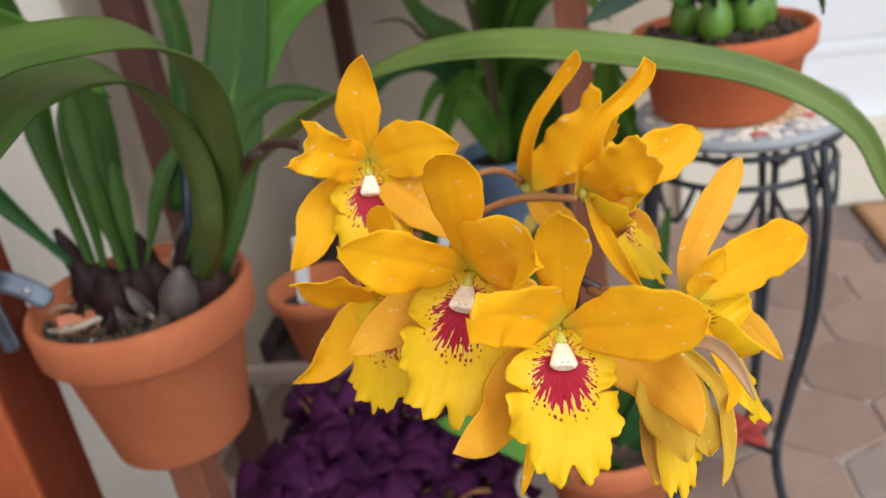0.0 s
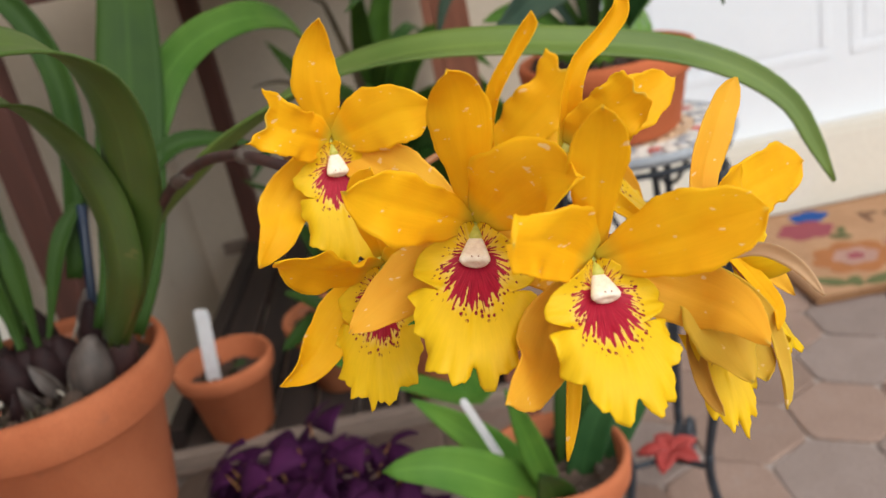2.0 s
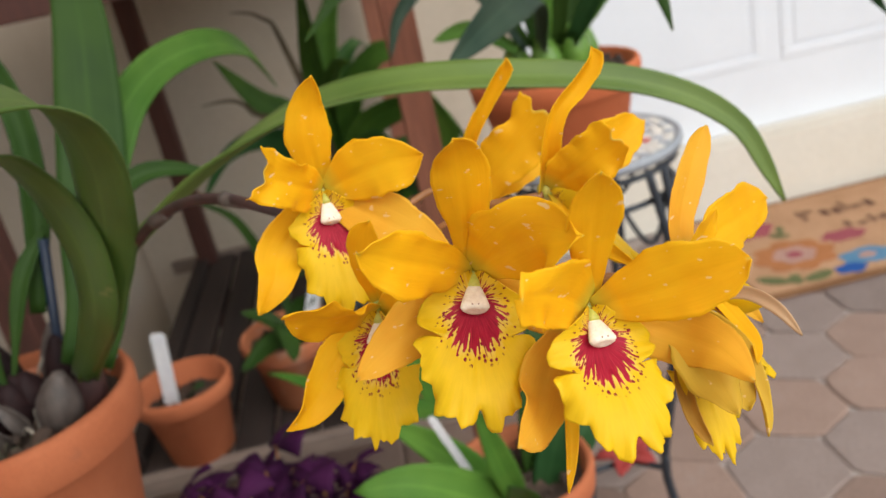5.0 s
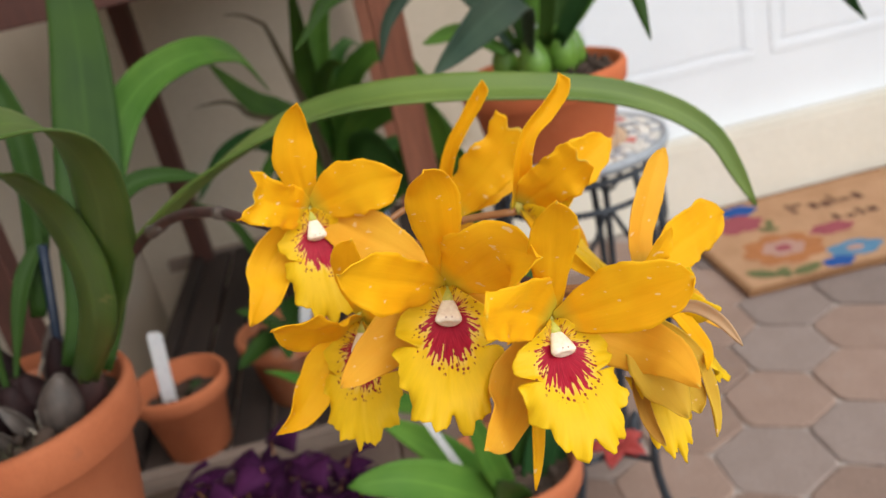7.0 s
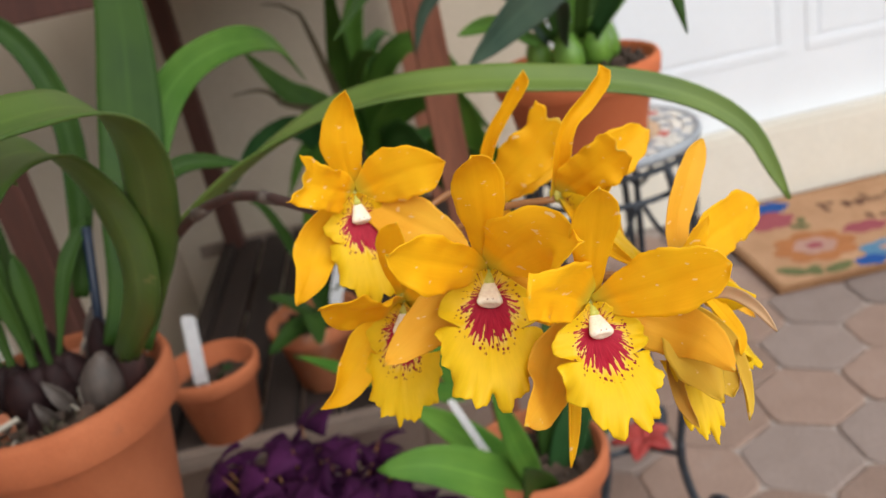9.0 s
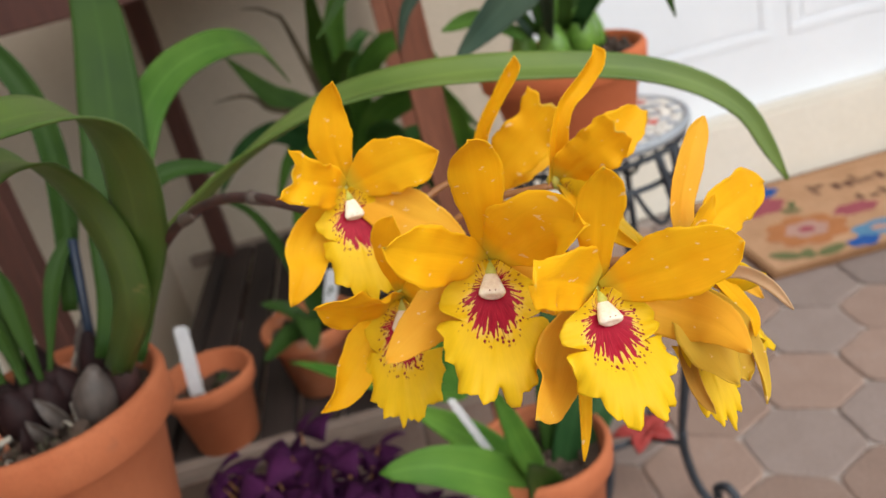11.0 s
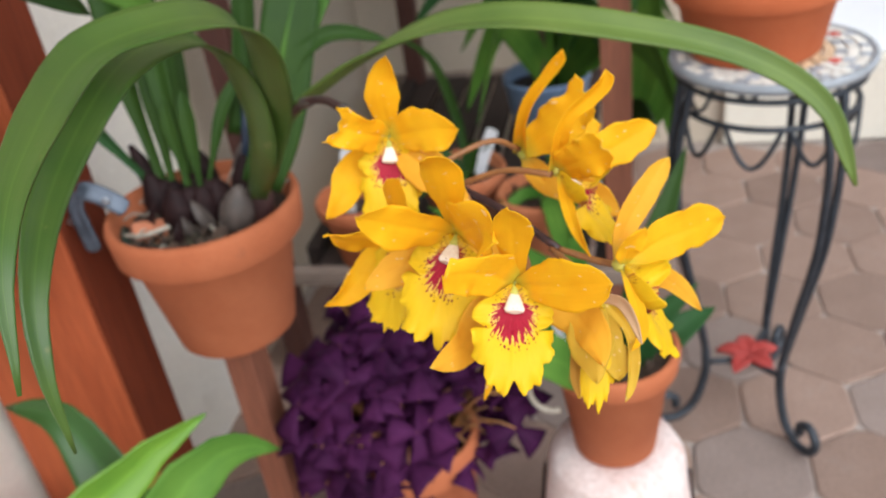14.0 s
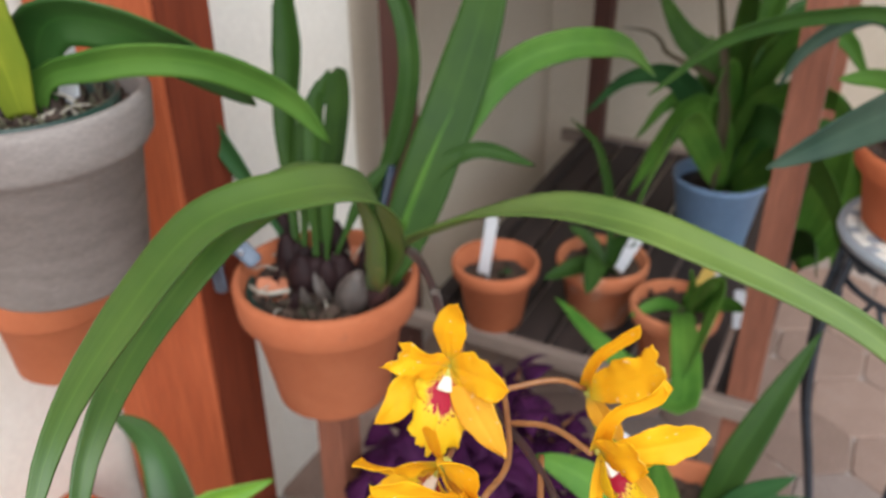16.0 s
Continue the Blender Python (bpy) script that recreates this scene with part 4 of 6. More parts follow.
def flower(plant, facing, centre, sepals, petals, lip=None, seed=0, look_of="", joint=0.0030, lip_facing=None, lip_roll=0.0):
    """sepals and petals: (points out to the tip, width, outline, cup, ruffle, material, twist, tip bend). lip: (column tip, bottom, width, ear)."""
    f = Vector(facing).normalized()
    c = Vector(centre)
    bm = bmesh.new()
    bmesh.ops.create_uvsphere(bm, u_segments=14, v_segments=10, radius=joint, matrix=Matrix.Translation(c - f * 0.002))
    head = part("flower", bm, GREEN_JOINT, plant, look_of)
    for k, (kind, items) in enumerate((("sepal", sepals), ("petal", petals))):
        for j, (pts, width, outline, cup, ruffle, material, twist, bend) in enumerate(items):
            t = Vector(pts[0])
            start = c + (t - c).normalized() * 0.001 + f * (0.0006 if kind == "petal" else -0.0012)
            way = [start, *pts]
            if len(pts) == 1:
                way = [start, start.lerp(t, 0.35) + f * 0.05 * (t - c).length, start.lerp(t, 0.7) + f * 0.05 * (t - c).length, t]
            bm = petal_blade(way, width, f, outline, cup, ruffle, seed * 17 + k * 5 + j, twist, bend)
            part(kind, bm, material, head, thick=0.0003)
    if lip:
        col, bot, wide, ear = lip
        part("lip", lip_blade(c + f * 0.0015, bot, wide, lip_facing or facing, seed + 3, ear, lip_roll), LIP, head, "yellow frilled lip with a crimson streaked throat", thick=0.0003)
        lf = Vector(lip_facing or facing).normalized()
        down = (Vector(bot) - c).normalized()
        lf = (lf - down * lf.dot(down)).normalized()
        b = c + down * (Vector(bot) - c).length * 0.275 + lf * wide * 0.080
        axis = (b - c).normalized()
        n = (b - c).length
        r = wide * 0.106
        turn = axis.to_track_quat("Z", "Y").to_matrix()
        part("column", lathe([(0.0004, 0.0), (r * 0.50, n * 0.06), (r * 0.58, n * 0.22), (r * 0.62, n * 0.36), (r * 0.5, n * 0.42), (0.0003, n * 0.44)], c, 18, tilt=turn), GREEN_JOINT, head, "yellow-green column")
        cap = lathe([(0.0004, n * 0.20), (r * 0.26, n * 0.23), (r * 0.46, n * 0.34), (r * 0.68, n * 0.50), (r * 0.93, n * 0.70), (r * 1.12, n * 0.87), (r * 1.14, n * 0.93), (r * 0.98, n * 0.99), (r * 0.5, n * 1.01), (0.0002, n * 0.955)], Vector((0, 0, 0)), 28, wobble=0.06)
        across = axis.cross(lf).normalized()
        ahead = across.cross(axis).normalized()
        stand = Matrix((across, ahead if ahead.dot(lf) > 0 else -ahead, axis)).transposed().to_4x4()
        bmesh.ops.transform(cap, matrix=Matrix.Translation(c) @ stand @ Matrix.Diagonal((1.06, 0.64, 1.0, 1.0)), verts=cap.verts)
        cap = part("anther_cap", cap, COLUMN, head, "cream anther cap")
        for q in (-0.26, 0.26):
            bm = bmesh.new()
            spot = c + axis * n * 0.90 + across * r * q + lf * r * 0.70
            bmesh.ops.create_icosphere(bm, subdivisions=1, radius=r * 0.085, matrix=Matrix.Translation(spot))
            part("pore", bm, PORE, cap, "small brown pore")
    return head


STEM_PATH = [(-0.245, 0.495, 0.570), (-0.215, 0.458, 0.605), (-0.189, 0.425, 0.640), (-0.166, 0.396, 0.665), (-0.145, 0.368, 0.683), (-0.123, 0.339, 0.696), (-0.103, 0.313, 0.701), (-0.085, 0.290, 0.700), (-0.050, 0.262, 0.690), (-0.020, 0.240, 0.686), (0.005, 0.215, 0.682)]


def main_orchid():
    rim = Vector((-0.311, 0.511, 0.548))
    h, r = 0.126, 0.0795
    base = rim - Vector((0, 0, h))
    it = potted("potted_orchid", base, r, h, "orange cattleya orchid in bloom in a terracotta pot on a post", "potted orchid", TERRA, rim=0.036, level=0.86, chips=90, seed=3)
    # dark green liner showing inside the rim
    soil = base + Vector((0, 0, h * 0.86))
    bm = bmesh.new()
    rnd = random.Random(8)
    for k in range(26):
        a, q = rnd.uniform(0, 6.28), rnd.uniform(0.02, 0.066)
        p = soil + Vector((q * math.cos(a), q * math.sin(a), 0.006))
        d = Vector((rnd.uniform(-1, 1), rnd.uniform(-1, 1), rnd.uniform(0.1, 0.5))).normalized() * rnd.uniform(0.012, 0.03)
        tube([p, p + d * 0.5 + Vector((0, 0, 0.004)), p + d], 0.0009, 8, 5, bm)
    part("roots", bm, ROOT, it, "pale dry roots")["kind"] = "stuff"
    bm = bmesh.new()
    tube([soil + Vector((-0.055, -0.035, 0.006)), soil + Vector((-0.03, -0.045, 0.012)), soil + Vector((-0.012, -0.035, 0.014))], 0.002, 12, 8, bm)
    part("root", bm, ROOT, it, "thick pale root over the rim")
    for dx, dy, s in ((-0.035, -0.030, 0.013), (0.012, 0.048, 0.016)):
        bm = bmesh.new()
        block(bm, soil + Vector((dx - s, dy - s * 0.7, -0.002)), soil + Vector((dx + s, dy + s * 0.7, 0.012)), 0.003, Euler((0.4, 0.2, 0.7)).to_matrix().to_4x4())
        part("clay_shard", bm, SHARD, it, smooth=False)
    bm = bmesh.new()
    for k in range(44):
        a, q = rnd.uniform(0, 6.28), rnd.uniform(0.0, 0.030)
        p = soil + Vector((0.012 + q * math.cos(a), -0.046 + 0.5 * q * math.sin(a), 0.003))
        d = Vector((rnd.uniform(-0.011, 0.011), rnd.uniform(-0.006, 0.006), rnd.uniform(0.001, 0.008)))
        tube([p, p + d * 0.5 + Vector((0, 0, rnd.uniform(0, 0.004))), p + d], rnd.uniform(0.0003, 0.0006), 5, 4, bm)
    part("moss", bm, MOSS, it)["kind"] = "stuff"

    def bulb(dx, dy, height, r, lean=(0, 0), material=BULB, label=""):
        c = soil + Vector((dx, dy, 0.0))
        top = Vector((lean[0], lean[1], height))
        turn = top.normalized().to_track_quat("Z", "Y").to_matrix()
        n = top.length
        prof = [(r * 0.55, -0.004), (r * 0.86, n * 0.14), (r, n * 0.36), (r * 0.93, n * 0.58), (r * 0.66, n * 0.80), (r * 0.36, n * 0.94), (r * 0.26, n)]
        part("pseudobulb", lathe(prof, c, 20, tilt=turn, wobble=0.03), material, it, label)
        return c + turn @ Vector((0, 0, n))

    bulb(-0.010, -0.012, 0.036, 0.0145, (-0.004, -0.002))
    bulb(-0.034, 0.004, 0.040, 0.0130, (-0.010, 0.002))
    bulb(-0.045, 0.020, 0.058, 0.0085, (-0.018, 0.004))
    bulb(0.030, 0.018, 0.048, 0.0105, (0.006, 0.0))
    bulb(0.034, -0.018, 0.038, 0.0145, (0.012, 0.0), SHEATH, "grey papery old pseudobulb")
    bulb(0.054, -0.010, 0.048, 0.0095, (0.010, 0.0), STEM, "dull olive pseudobulb")
    bulb(0.012, 0.006, 0.034, 0.0140, (0.003, -0.003))
    bulb(-0.008, 0.032, 0.044, 0.0110, (-0.004, 0.006))
    bulb(0.018, 0.034, 0.050, 0.0100, (0.012, 0.004), SHEATH)
    for k in range(5):
        a, q = rnd.uniform(0, 6.28), rnd.uniform(0.01, 0.05)
        p = soil + Vector((q * math.cos(a), q * math.sin(a), 0.004))
        d = Vector((rnd.uniform(-0.012, 0.012), rnd.uniform(-0.008, 0.010), rnd.uniform(0.016, 0.030)))
        leaf(it, [p, p + d * 0.55 + Vector((0.002, -0.002, 0)), p + d], rnd.uniform(0.007, 0.013), (rnd.uniform(-0.5, 0.5), -1, 0.2), rnd.choice((SHEATH, SHEATH, BULB)), "lance", 0.7, name="sheath", rows=10, cols=4, thick=0.0004)
    # stake
    bm = bmesh.new()
    tube([soil + Vector((0.022, 0.020, -0.02)), soil + Vector((0.043, 0.045, 0.105))], 0.0035, 2, 8, bm)
    part("stake", bm, STAKE, it, "dark blue plastic stake")

    # the two leaves that arch over towards the camera
    leaf(it, [(-0.245, 0.482, 0.566), (-0.222, 0.450, 0.598), (-0.199, 0.416, 0.629), (-0.177, 0.393, 0.668), (-0.164, 0.371, 0.696), (-0.156, 0.350, 0.721), (-0.153, 0.323, 0.742), (-0.157, 0.287, 0.756), (-0.171, 0.235, 0.760), (-0.149, 0.159, 0.756), (-0.133, 0.116, 0.745), (-0.125, 0.093, 0.715)], 0.0310, (0.08, 0.95, -0.1), LEAF_OLD, "arch", 0.22, rows=56, cols=8, ruffle=0.01)
    leaf(it, [(-0.250, 0.482, 0.566), (-0.224, 0.446, 0.598), (-0.198, 0.406, 0.632), (-0.188, 0.392, 0.664), (-0.188, 0.384, 0.694), (-0.190, 0.364, 0.718), (-0.186, 0.322, 0.737), (-0.180, 0.262, 0.744), (-0.173, 0.195, 0.728), (-0.160, 0.151, 0.712), (-0.155, 0.134, 0.688), (-0.153, 0.129, 0.657)], 0.0285, (0.08, 0.95, -0.1), LEAF_OLD, "arch", 0.22, rows=56, cols=8, ruffle=0.01)
    # the long leaf that arches over the blooms
    leaf(it, [(-0.245, 0.485, 0.565), (-0.215, 0.458, 0.610), (-0.184, 0.438, 0.645), (-0.154, 0.430, 0.6668), (-0.127, 0.424, 0.6838), (-0.102, 0.419, 0.6958), (-0.076, 0.415, 0.7048), (-0.051, 0.411, 0.7088), (-0.023, 0.408, 0.7088), (0.005, 0.404, 0.7058), (0.032, 0.402, 0.7008), (0.059, 0.400, 0.6948), (0.087, 0.398, 0.6858), (0.113, 0.395, 0.6718), (0.131, 0.391, 0.6548), (0.139, 0.386, 0.6358), (0.146, 0.381, 0.6158)], 0.0360, (0.05, -0.22, 0.97), LEAF_LONG, "ribbon", 0.26, twist=88, twist_from=0.36, rows=60, cols=8, name="long_leaf")
    # the tall broad leaf
    leaf(it, [(-0.250, 0.500, 0.565), (-0.236, 0.520, 0.600), (-0.226, 0.555, 0.660), (-0.220, 0.590, 0.710), (-0.214, 0.620, 0.770), (-0.214, 0.650, 0.860)], 0.043, (0.25, -1, 0.2), LEAF, "upright", 0.10, rows=30, cols=8)
    leaf(it, [(-0.236, 0.520, 0.600), (-0.222, 0.556, 0.652), (-0.206, 0.598, 0.693), (-0.188, 0.636, 0.712), (-0.165, 0.668, 0.7185), (-0.145, 0.695, 0.7160), (-0.131, 0.740, 0.700), (-0.119, 0.812, 0.655)], 0.027, (0.6, -0.8, 0.5), LEAF_BACK, "strap", 0.3, rows=40, cols=8)
    leaf(it, [(-0.240, 0.525, 0.600), (-0.225, 0.548, 0.640), (-0.205, 0.560, 0.657), (-0.186, 0.570, 0.659), (-0.155, 0.588, 0.645)], 0.014, (0.2, -0.6, 0.8), LEAF, "strap", 0.4, rows=26)
    leaf(it, [(-0.285, 0.545, 0.590), (-0.270, 0.575, 0.660), (-0.268, 0.590, 0.720), (-0.290, 0.600, 0.770), (-0.340, 0.600, 0.800)], 0.018, (0.4, -1, 0.2), LEAF, "strap", 0.4, rows=30)
    # shorter leaves rising from the bulbs
    for pts, w, m, shape in (
        ([(-0.360, 0.520, 0.585), (-0.375, 0.560, 0.640), (-0.395, 0.600, 0.700), (-0.425, 0.640, 0.760)], 0.030, LEAF, "strap"),
        ([(-0.345, 0.515, 0.590), (-0.345, 0.550, 0.650), (-0.340, 0.580, 0.700)], 0.022, LEAF, "lance"),
        ([(-0.316, 0.500, 0.585), (-0.330, 0.535, 0.640), (-0.350, 0.575, 0.690)], 0.020, LEAF, "strap"),
        ([(-0.300, 0.500, 0.580), (-0.305, 0.515, 0.610), (-0.308, 0.525, 0.638)], 0.014, LEAF, "lance"),
        ([(-0.316, 0.506, 0.588), (-0.321, 0.515, 0.612), (-0.323, 0.522, 0.634)], 0.012, LEAF, "lance"),
        ([(-0.298, 0.515, 0.580), (-0.285, 0.540, 0.615), (-0.268, 0.565, 0.640)], 0.012, LEAF, "strap"),
        ([(-0.380, 0.525, 0.590), (-0.420, 0.520, 0.650), (-0.450, 0.515, 0.665), (-0.475, 0.510, 0.650)], 0.022, LEAF_DARK, "strap"),
        ([(-0.330, 0.530, 0.590), (-0.375, 0.640, 0.625), (-0.405, 0.690, 0.660)], 0.026, LEAF, "blunt"),
    ):
        low = [(Vector(pts[0]).lerp(rim, 0.35)).xy.to_3d() + Vector((0, 0, 0.560))]
        leaf(it, low + [Vector(p) for p in pts[1:]], w, (0.2, -1, 0.3), m, "spatula" if shape != "blunt" else shape, 0.35, rows=24)
        foot = Vector((low[0].x, low[0].y, soil.z - 0.004))
        part("pseudobulb", lathe([(0.004, 0.0), (0.0105, 0.010), (0.0115, 0.019), (0.0080, 0.031), (0.0045, 0.038)], foot, 18, wobble=0.05), BULB, it)
    # the rim of a dark plastic liner shows inside the pot
    arc = [soil + Vector((0.0655 * math.cos(a), 0.0655 * math.sin(a), 0.0055)) for a in (radians(200 + 8 * k) for k in range(12))]
    part("liner_rim", tube(arc, 0.0026, 40, 8), GREEN_PLASTIC, it, "dark green plastic liner rim")
    # the stem of the spray
    part("flower_stem", tube(STEM_PATH, (0.0033, 0.0015), 50, 10), STEM, it)
    for k, r in ((2, 0.0040), (4, 0.0034), (6, 0.0030)):
        a, b = Vector(STEM_PATH[k]), Vector(STEM_PATH[k + 1])
        part("node_sheath", tube([a, a.lerp(b, 0.2), a.lerp(b, 0.45)], (r, r * 0.72), 6, 10), SHEATH, it, "papery brown sheath on the stem")
    stalks = (((-0.085, 0.300, 0.700), (-0.070, 0.275, 0.706), (-0.062, 0.252, 0.713)), ((-0.050, 0.275, 0.693), (-0.030, 0.235, 0.690), (-0.027, 0.203, 0.698)), ((-0.020, 0.245, 0.686), (-0.006, 0.205, 0.683), (-0.005, 0.180, 0.692)), ((-0.060, 0.280, 0.696), (-0.058, 0.250, 0.680), (-0.054, 0.227, 0.683)), ((-0.060, 0.262, 0.688), (-0.030, 0.280, 0.696), (-0.018, 0.293, 0.686)), ((-0.045, 0.255, 0.686), (-0.020, 0.252, 0.696), (0.001, 0.242, 0.699)), ((0.005, 0.215, 0.682), (0.020, 0.205, 0.683), (0.028, 0.198, 0.686)), ((0.002, 0.215, 0.682), (0.012, 0.195, 0.686), (0.018, 0.181, 0.684)))
    for s in stalks:
        part("flower_stalk", tube(s, 0.0013, 14, 8), PEDICEL, it)

    O, P, B = ORANGE, APRICOT, BRONZE
    flower(it, (0.10, -1, 0.25), (-0.0625, 0.249, 0.714),
           [([(-0.0626, 0.2479, 0.7298), (-0.0608, 0.2474, 0.7395), (-0.0568, 0.2453, 0.7490)], 0.0136, "spear", -0.10, 0.015, O, 0, 0.05), ([(-0.0779, 0.2426, 0.7017), (-0.082, 0.2347, 0.6951), (-0.0882, 0.2300, 0.6880)], 0.0150, "scythe", 0.15, 0.02, O, 0, 0), ([(-0.030, 0.232, 0.692)], 0.0165, "scythe", 0.1, 0.02, P, 0, 0)],
           [([(-0.0700, 0.2360, 0.7220), (-0.0772, 0.2300, 0.7282)], 0.0148, "kite", 0.16, 0.06, O, 0, 0.08), ([(-0.0450, 0.2400, 0.7205), (-0.0318, 0.2364, 0.7216)], 0.0172, "flag", 0.05, 0.035, O, 0, 0)],
           ((-0.0620, 0.2405, 0.7045), (-0.0615, 0.229, 0.682), 0.0240, 1.0), 1, "orange orchid bloom with a yellow lip", lip_facing=(0.22, -1, 0.25))
    flower(it, (-0.05, -1, 0.30), (-0.028, 0.197, 0.700),
           [([(-0.0275, 0.1875, 0.7189), (-0.0277, 0.1818, 0.7328), (-0.0287, 0.1765, 0.7432)], 0.0138, "spoon_tall", -0.12, 0.025, O, 0, 0.10), ([(-0.0419, 0.1966, 0.6919), (-0.0534, 0.1921, 0.6876), (-0.0621, 0.1878, 0.6833)], 0.0150, "scythe", 0.12, 0.015, P, 0, 0), ([(-0.004, 0.187, 0.682)], 0.0160, "scythe", 0.1, 0.02, P, 0, 0)],
           [([(-0.0533, 0.171, 0.7222)], 0.0150, "paddle", 0.05, 0.06, O, 0, 0), ([(-0.0160, 0.1745, 0.7160), (-0.0080, 0.1605, 0.7185)], 0.0192, "flag", 0.05, 0.06, O, 0, 0)],
           ((-0.0300, 0.183, 0.6960), (-0.0365, 0.168, 0.673), 0.0275, 1.0), 2, "orange orchid bloom with a yellow lip")
    flower(it, (0.03, -1, 0.30), (-0.006, 0.174, 0.695),
           [([(-0.0042, 0.1679, 0.7121), (-0.0034, 0.1622, 0.724), (-0.0030, 0.1588, 0.7330)], 0.0126, "spoon_tall", -0.10, 0.015, O, 0, 0.06), ([(-0.0166, 0.1755, 0.6816), (-0.0227, 0.1662, 0.6767), (-0.0301, 0.1478, 0.6812)], 0.0140, "scythe", 0.15, 0.02, P, 0, 0), ([(0.0120, 0.1720, 0.6845), (0.0186, 0.1610, 0.6835), (0.0222, 0.1518, 0.6800)], 0.0150, "scythe", -0.16, 0.015, P, 0, 0)],
           [([(-0.0155, 0.1635, 0.7055), (-0.0245, 0.1560, 0.7105)], 0.0160, "crest", 0.12, 0.05, O, 0, 0.05), ([(0.0252, 0.156, 0.7065)], 0.0170, "paddle", 0.05, 0.03, O, 0, 0)],
           ((-0.0045, 0.1625, 0.6930), (-0.0058, 0.1470, 0.6712), 0.0250, 1.0), 3, "orange orchid bloom with a yellow lip", lip_facing=(0.22, -1, 0.30))
    flower(it, (-0.30, -1, -0.05), (-0.054, 0.224, 0.684),
           [([(-0.0541, 0.218, 0.6986), (-0.053, 0.2138, 0.7098), (-0.0504, 0.2114, 0.7148)], 0.0100, "spoon", 0.05, 0.02, O, 0, 0), ([(-0.0677, 0.2215, 0.6739), (-0.078, 0.2112, 0.6661), (-0.0870, 0.205, 0.6659)], 0.0130, "scythe", 0.15, 0.02, O, 0, 0.08), ([(-0.030, 0.216, 0.665)], 0.0150, "scythe", 0, 0.0, P, 0, 0)],
           [([(-0.0660, 0.2080, 0.6915), (-0.0753, 0.1950, 0.7040)], 0.0150, "wing", 0.16, 0.09, O, 0, 0.06), ([(-0.032, 0.200, 0.694)], 0.0140, "wing", 0.08, 0.05, O, 0, 0)],
           ((-0.057, 0.213, 0.678), (-0.0625, 0.2035, 0.652), 0.0240, 1.0), 4, "orange orchid bloom with a yellow lip")
    flower(it, (0.35, -0.9, 0.25), (0.0275, 0.198, 0.686),
           [([(0.0286, 0.2045, 0.6968), (0.0350, 0.2110, 0.7068), (0.0428, 0.2183, 0.7162)], 0.0096, "club", 0.15, 0.0, P, 0, 0.03), ([(0.0440, 0.2150, 0.6680), (0.0556, 0.2184, 0.6522)], 0.0085, "scythe", 0.1, 0.0, P, 0, 0), ([(0.0315, 0.1880, 0.6790), (0.0335, 0.1770, 0.6740), (0.0305, 0.1680, 0.6730)], 0.0050, "scythe", 0.25, 0.0, O, 20, 0)],
           [([(0.0429, 0.2110, 0.6888), (0.0630, 0.2270, 0.6872)], 0.0160, "paddle", 0.12, 0.05, O, 0, 0), ([(0.0300, 0.1950, 0.6950), (0.0352, 0.1960, 0.7020)], 0.0085, "wing", 0.2, 0.06, O, 30, 0)],
           ((0.038, 0.190, 0.677), (0.0440, 0.1945, 0.6500), 0.0215, 1.6), 5, "orange orchid bloom turned away to the side", lip_facing=(0.92, -0.12, 0.40), lip_roll=1.55)
    flower(it, (-0.25, -0.85, 0.35), (-0.017, 0.295, 0.683),
           [([(-0.0150, 0.2890, 0.6990), (-0.0108, 0.2865, 0.7110), (-0.0032, 0.2850, 0.7215), (0.0030, 0.2842, 0.7295), (0.0044, 0.2840, 0.7340)], 0.0056, "hook", 0.9, 0.02, O, 20, 0.03), ([(0.000, 0.300, 0.655)], 0.0130, "scythe", 0.1, 0.0, P, 0, 0)],
           [([(0.0019, 0.2908, 0.6997), (0.0150, 0.2890, 0.7120)], 0.0190, "square", 0.14, 0.08, O, 0, 0.04), ([(0.0019, 0.2975, 0.6893), (0.0175, 0.3033, 0.6916)], 0.0130, "paddle", 0.1, 0.05, O, 0, 0)],
           None, 6, "orange orchid bloom seen from behind")
    flower(it, (0.15, -0.95, 0.25), (0.0035, 0.2440, 0.6995),
           [([(0.0052, 0.2420, 0.7140), (0.0092, 0.2422, 0.7232), (0.0160, 0.2430, 0.7288), (0.0212, 0.2438, 0.7345), (0.0216, 0.2446, 0.7388)], 0.0066, "hook", 0.8, 0.02, O, 15, 0.03), ([(0.0095, 0.2220, 0.6900), (0.0165, 0.2030, 0.6865)], 0.0052, "scythe", 0.3, 0.0, O, 30, 0), ([(0.026, 0.256, 0.672)], 0.0120, "scythe", 0.1, 0.0, P, 0, 0)],
           [([(0.0209, 0.2490, 0.7044), (0.0402, 0.2595, 0.7095)], 0.0150, "paddle", 0.10, 0.06, O, 0, 0), ([(0.0126, 0.2338, 0.7087), (0.0224, 0.2299, 0.7155)], 0.0160, "square", 0.14, 0.06, O, 0, 0.05)],
           ((0.016, 0.233, 0.696), (0.0250, 0.2350, 0.6715), 0.0225, 1.8), 7, "orange orchid bloom turned to the side", lip_facing=(0.88, -0.25, 0.35), lip_roll=1.45)
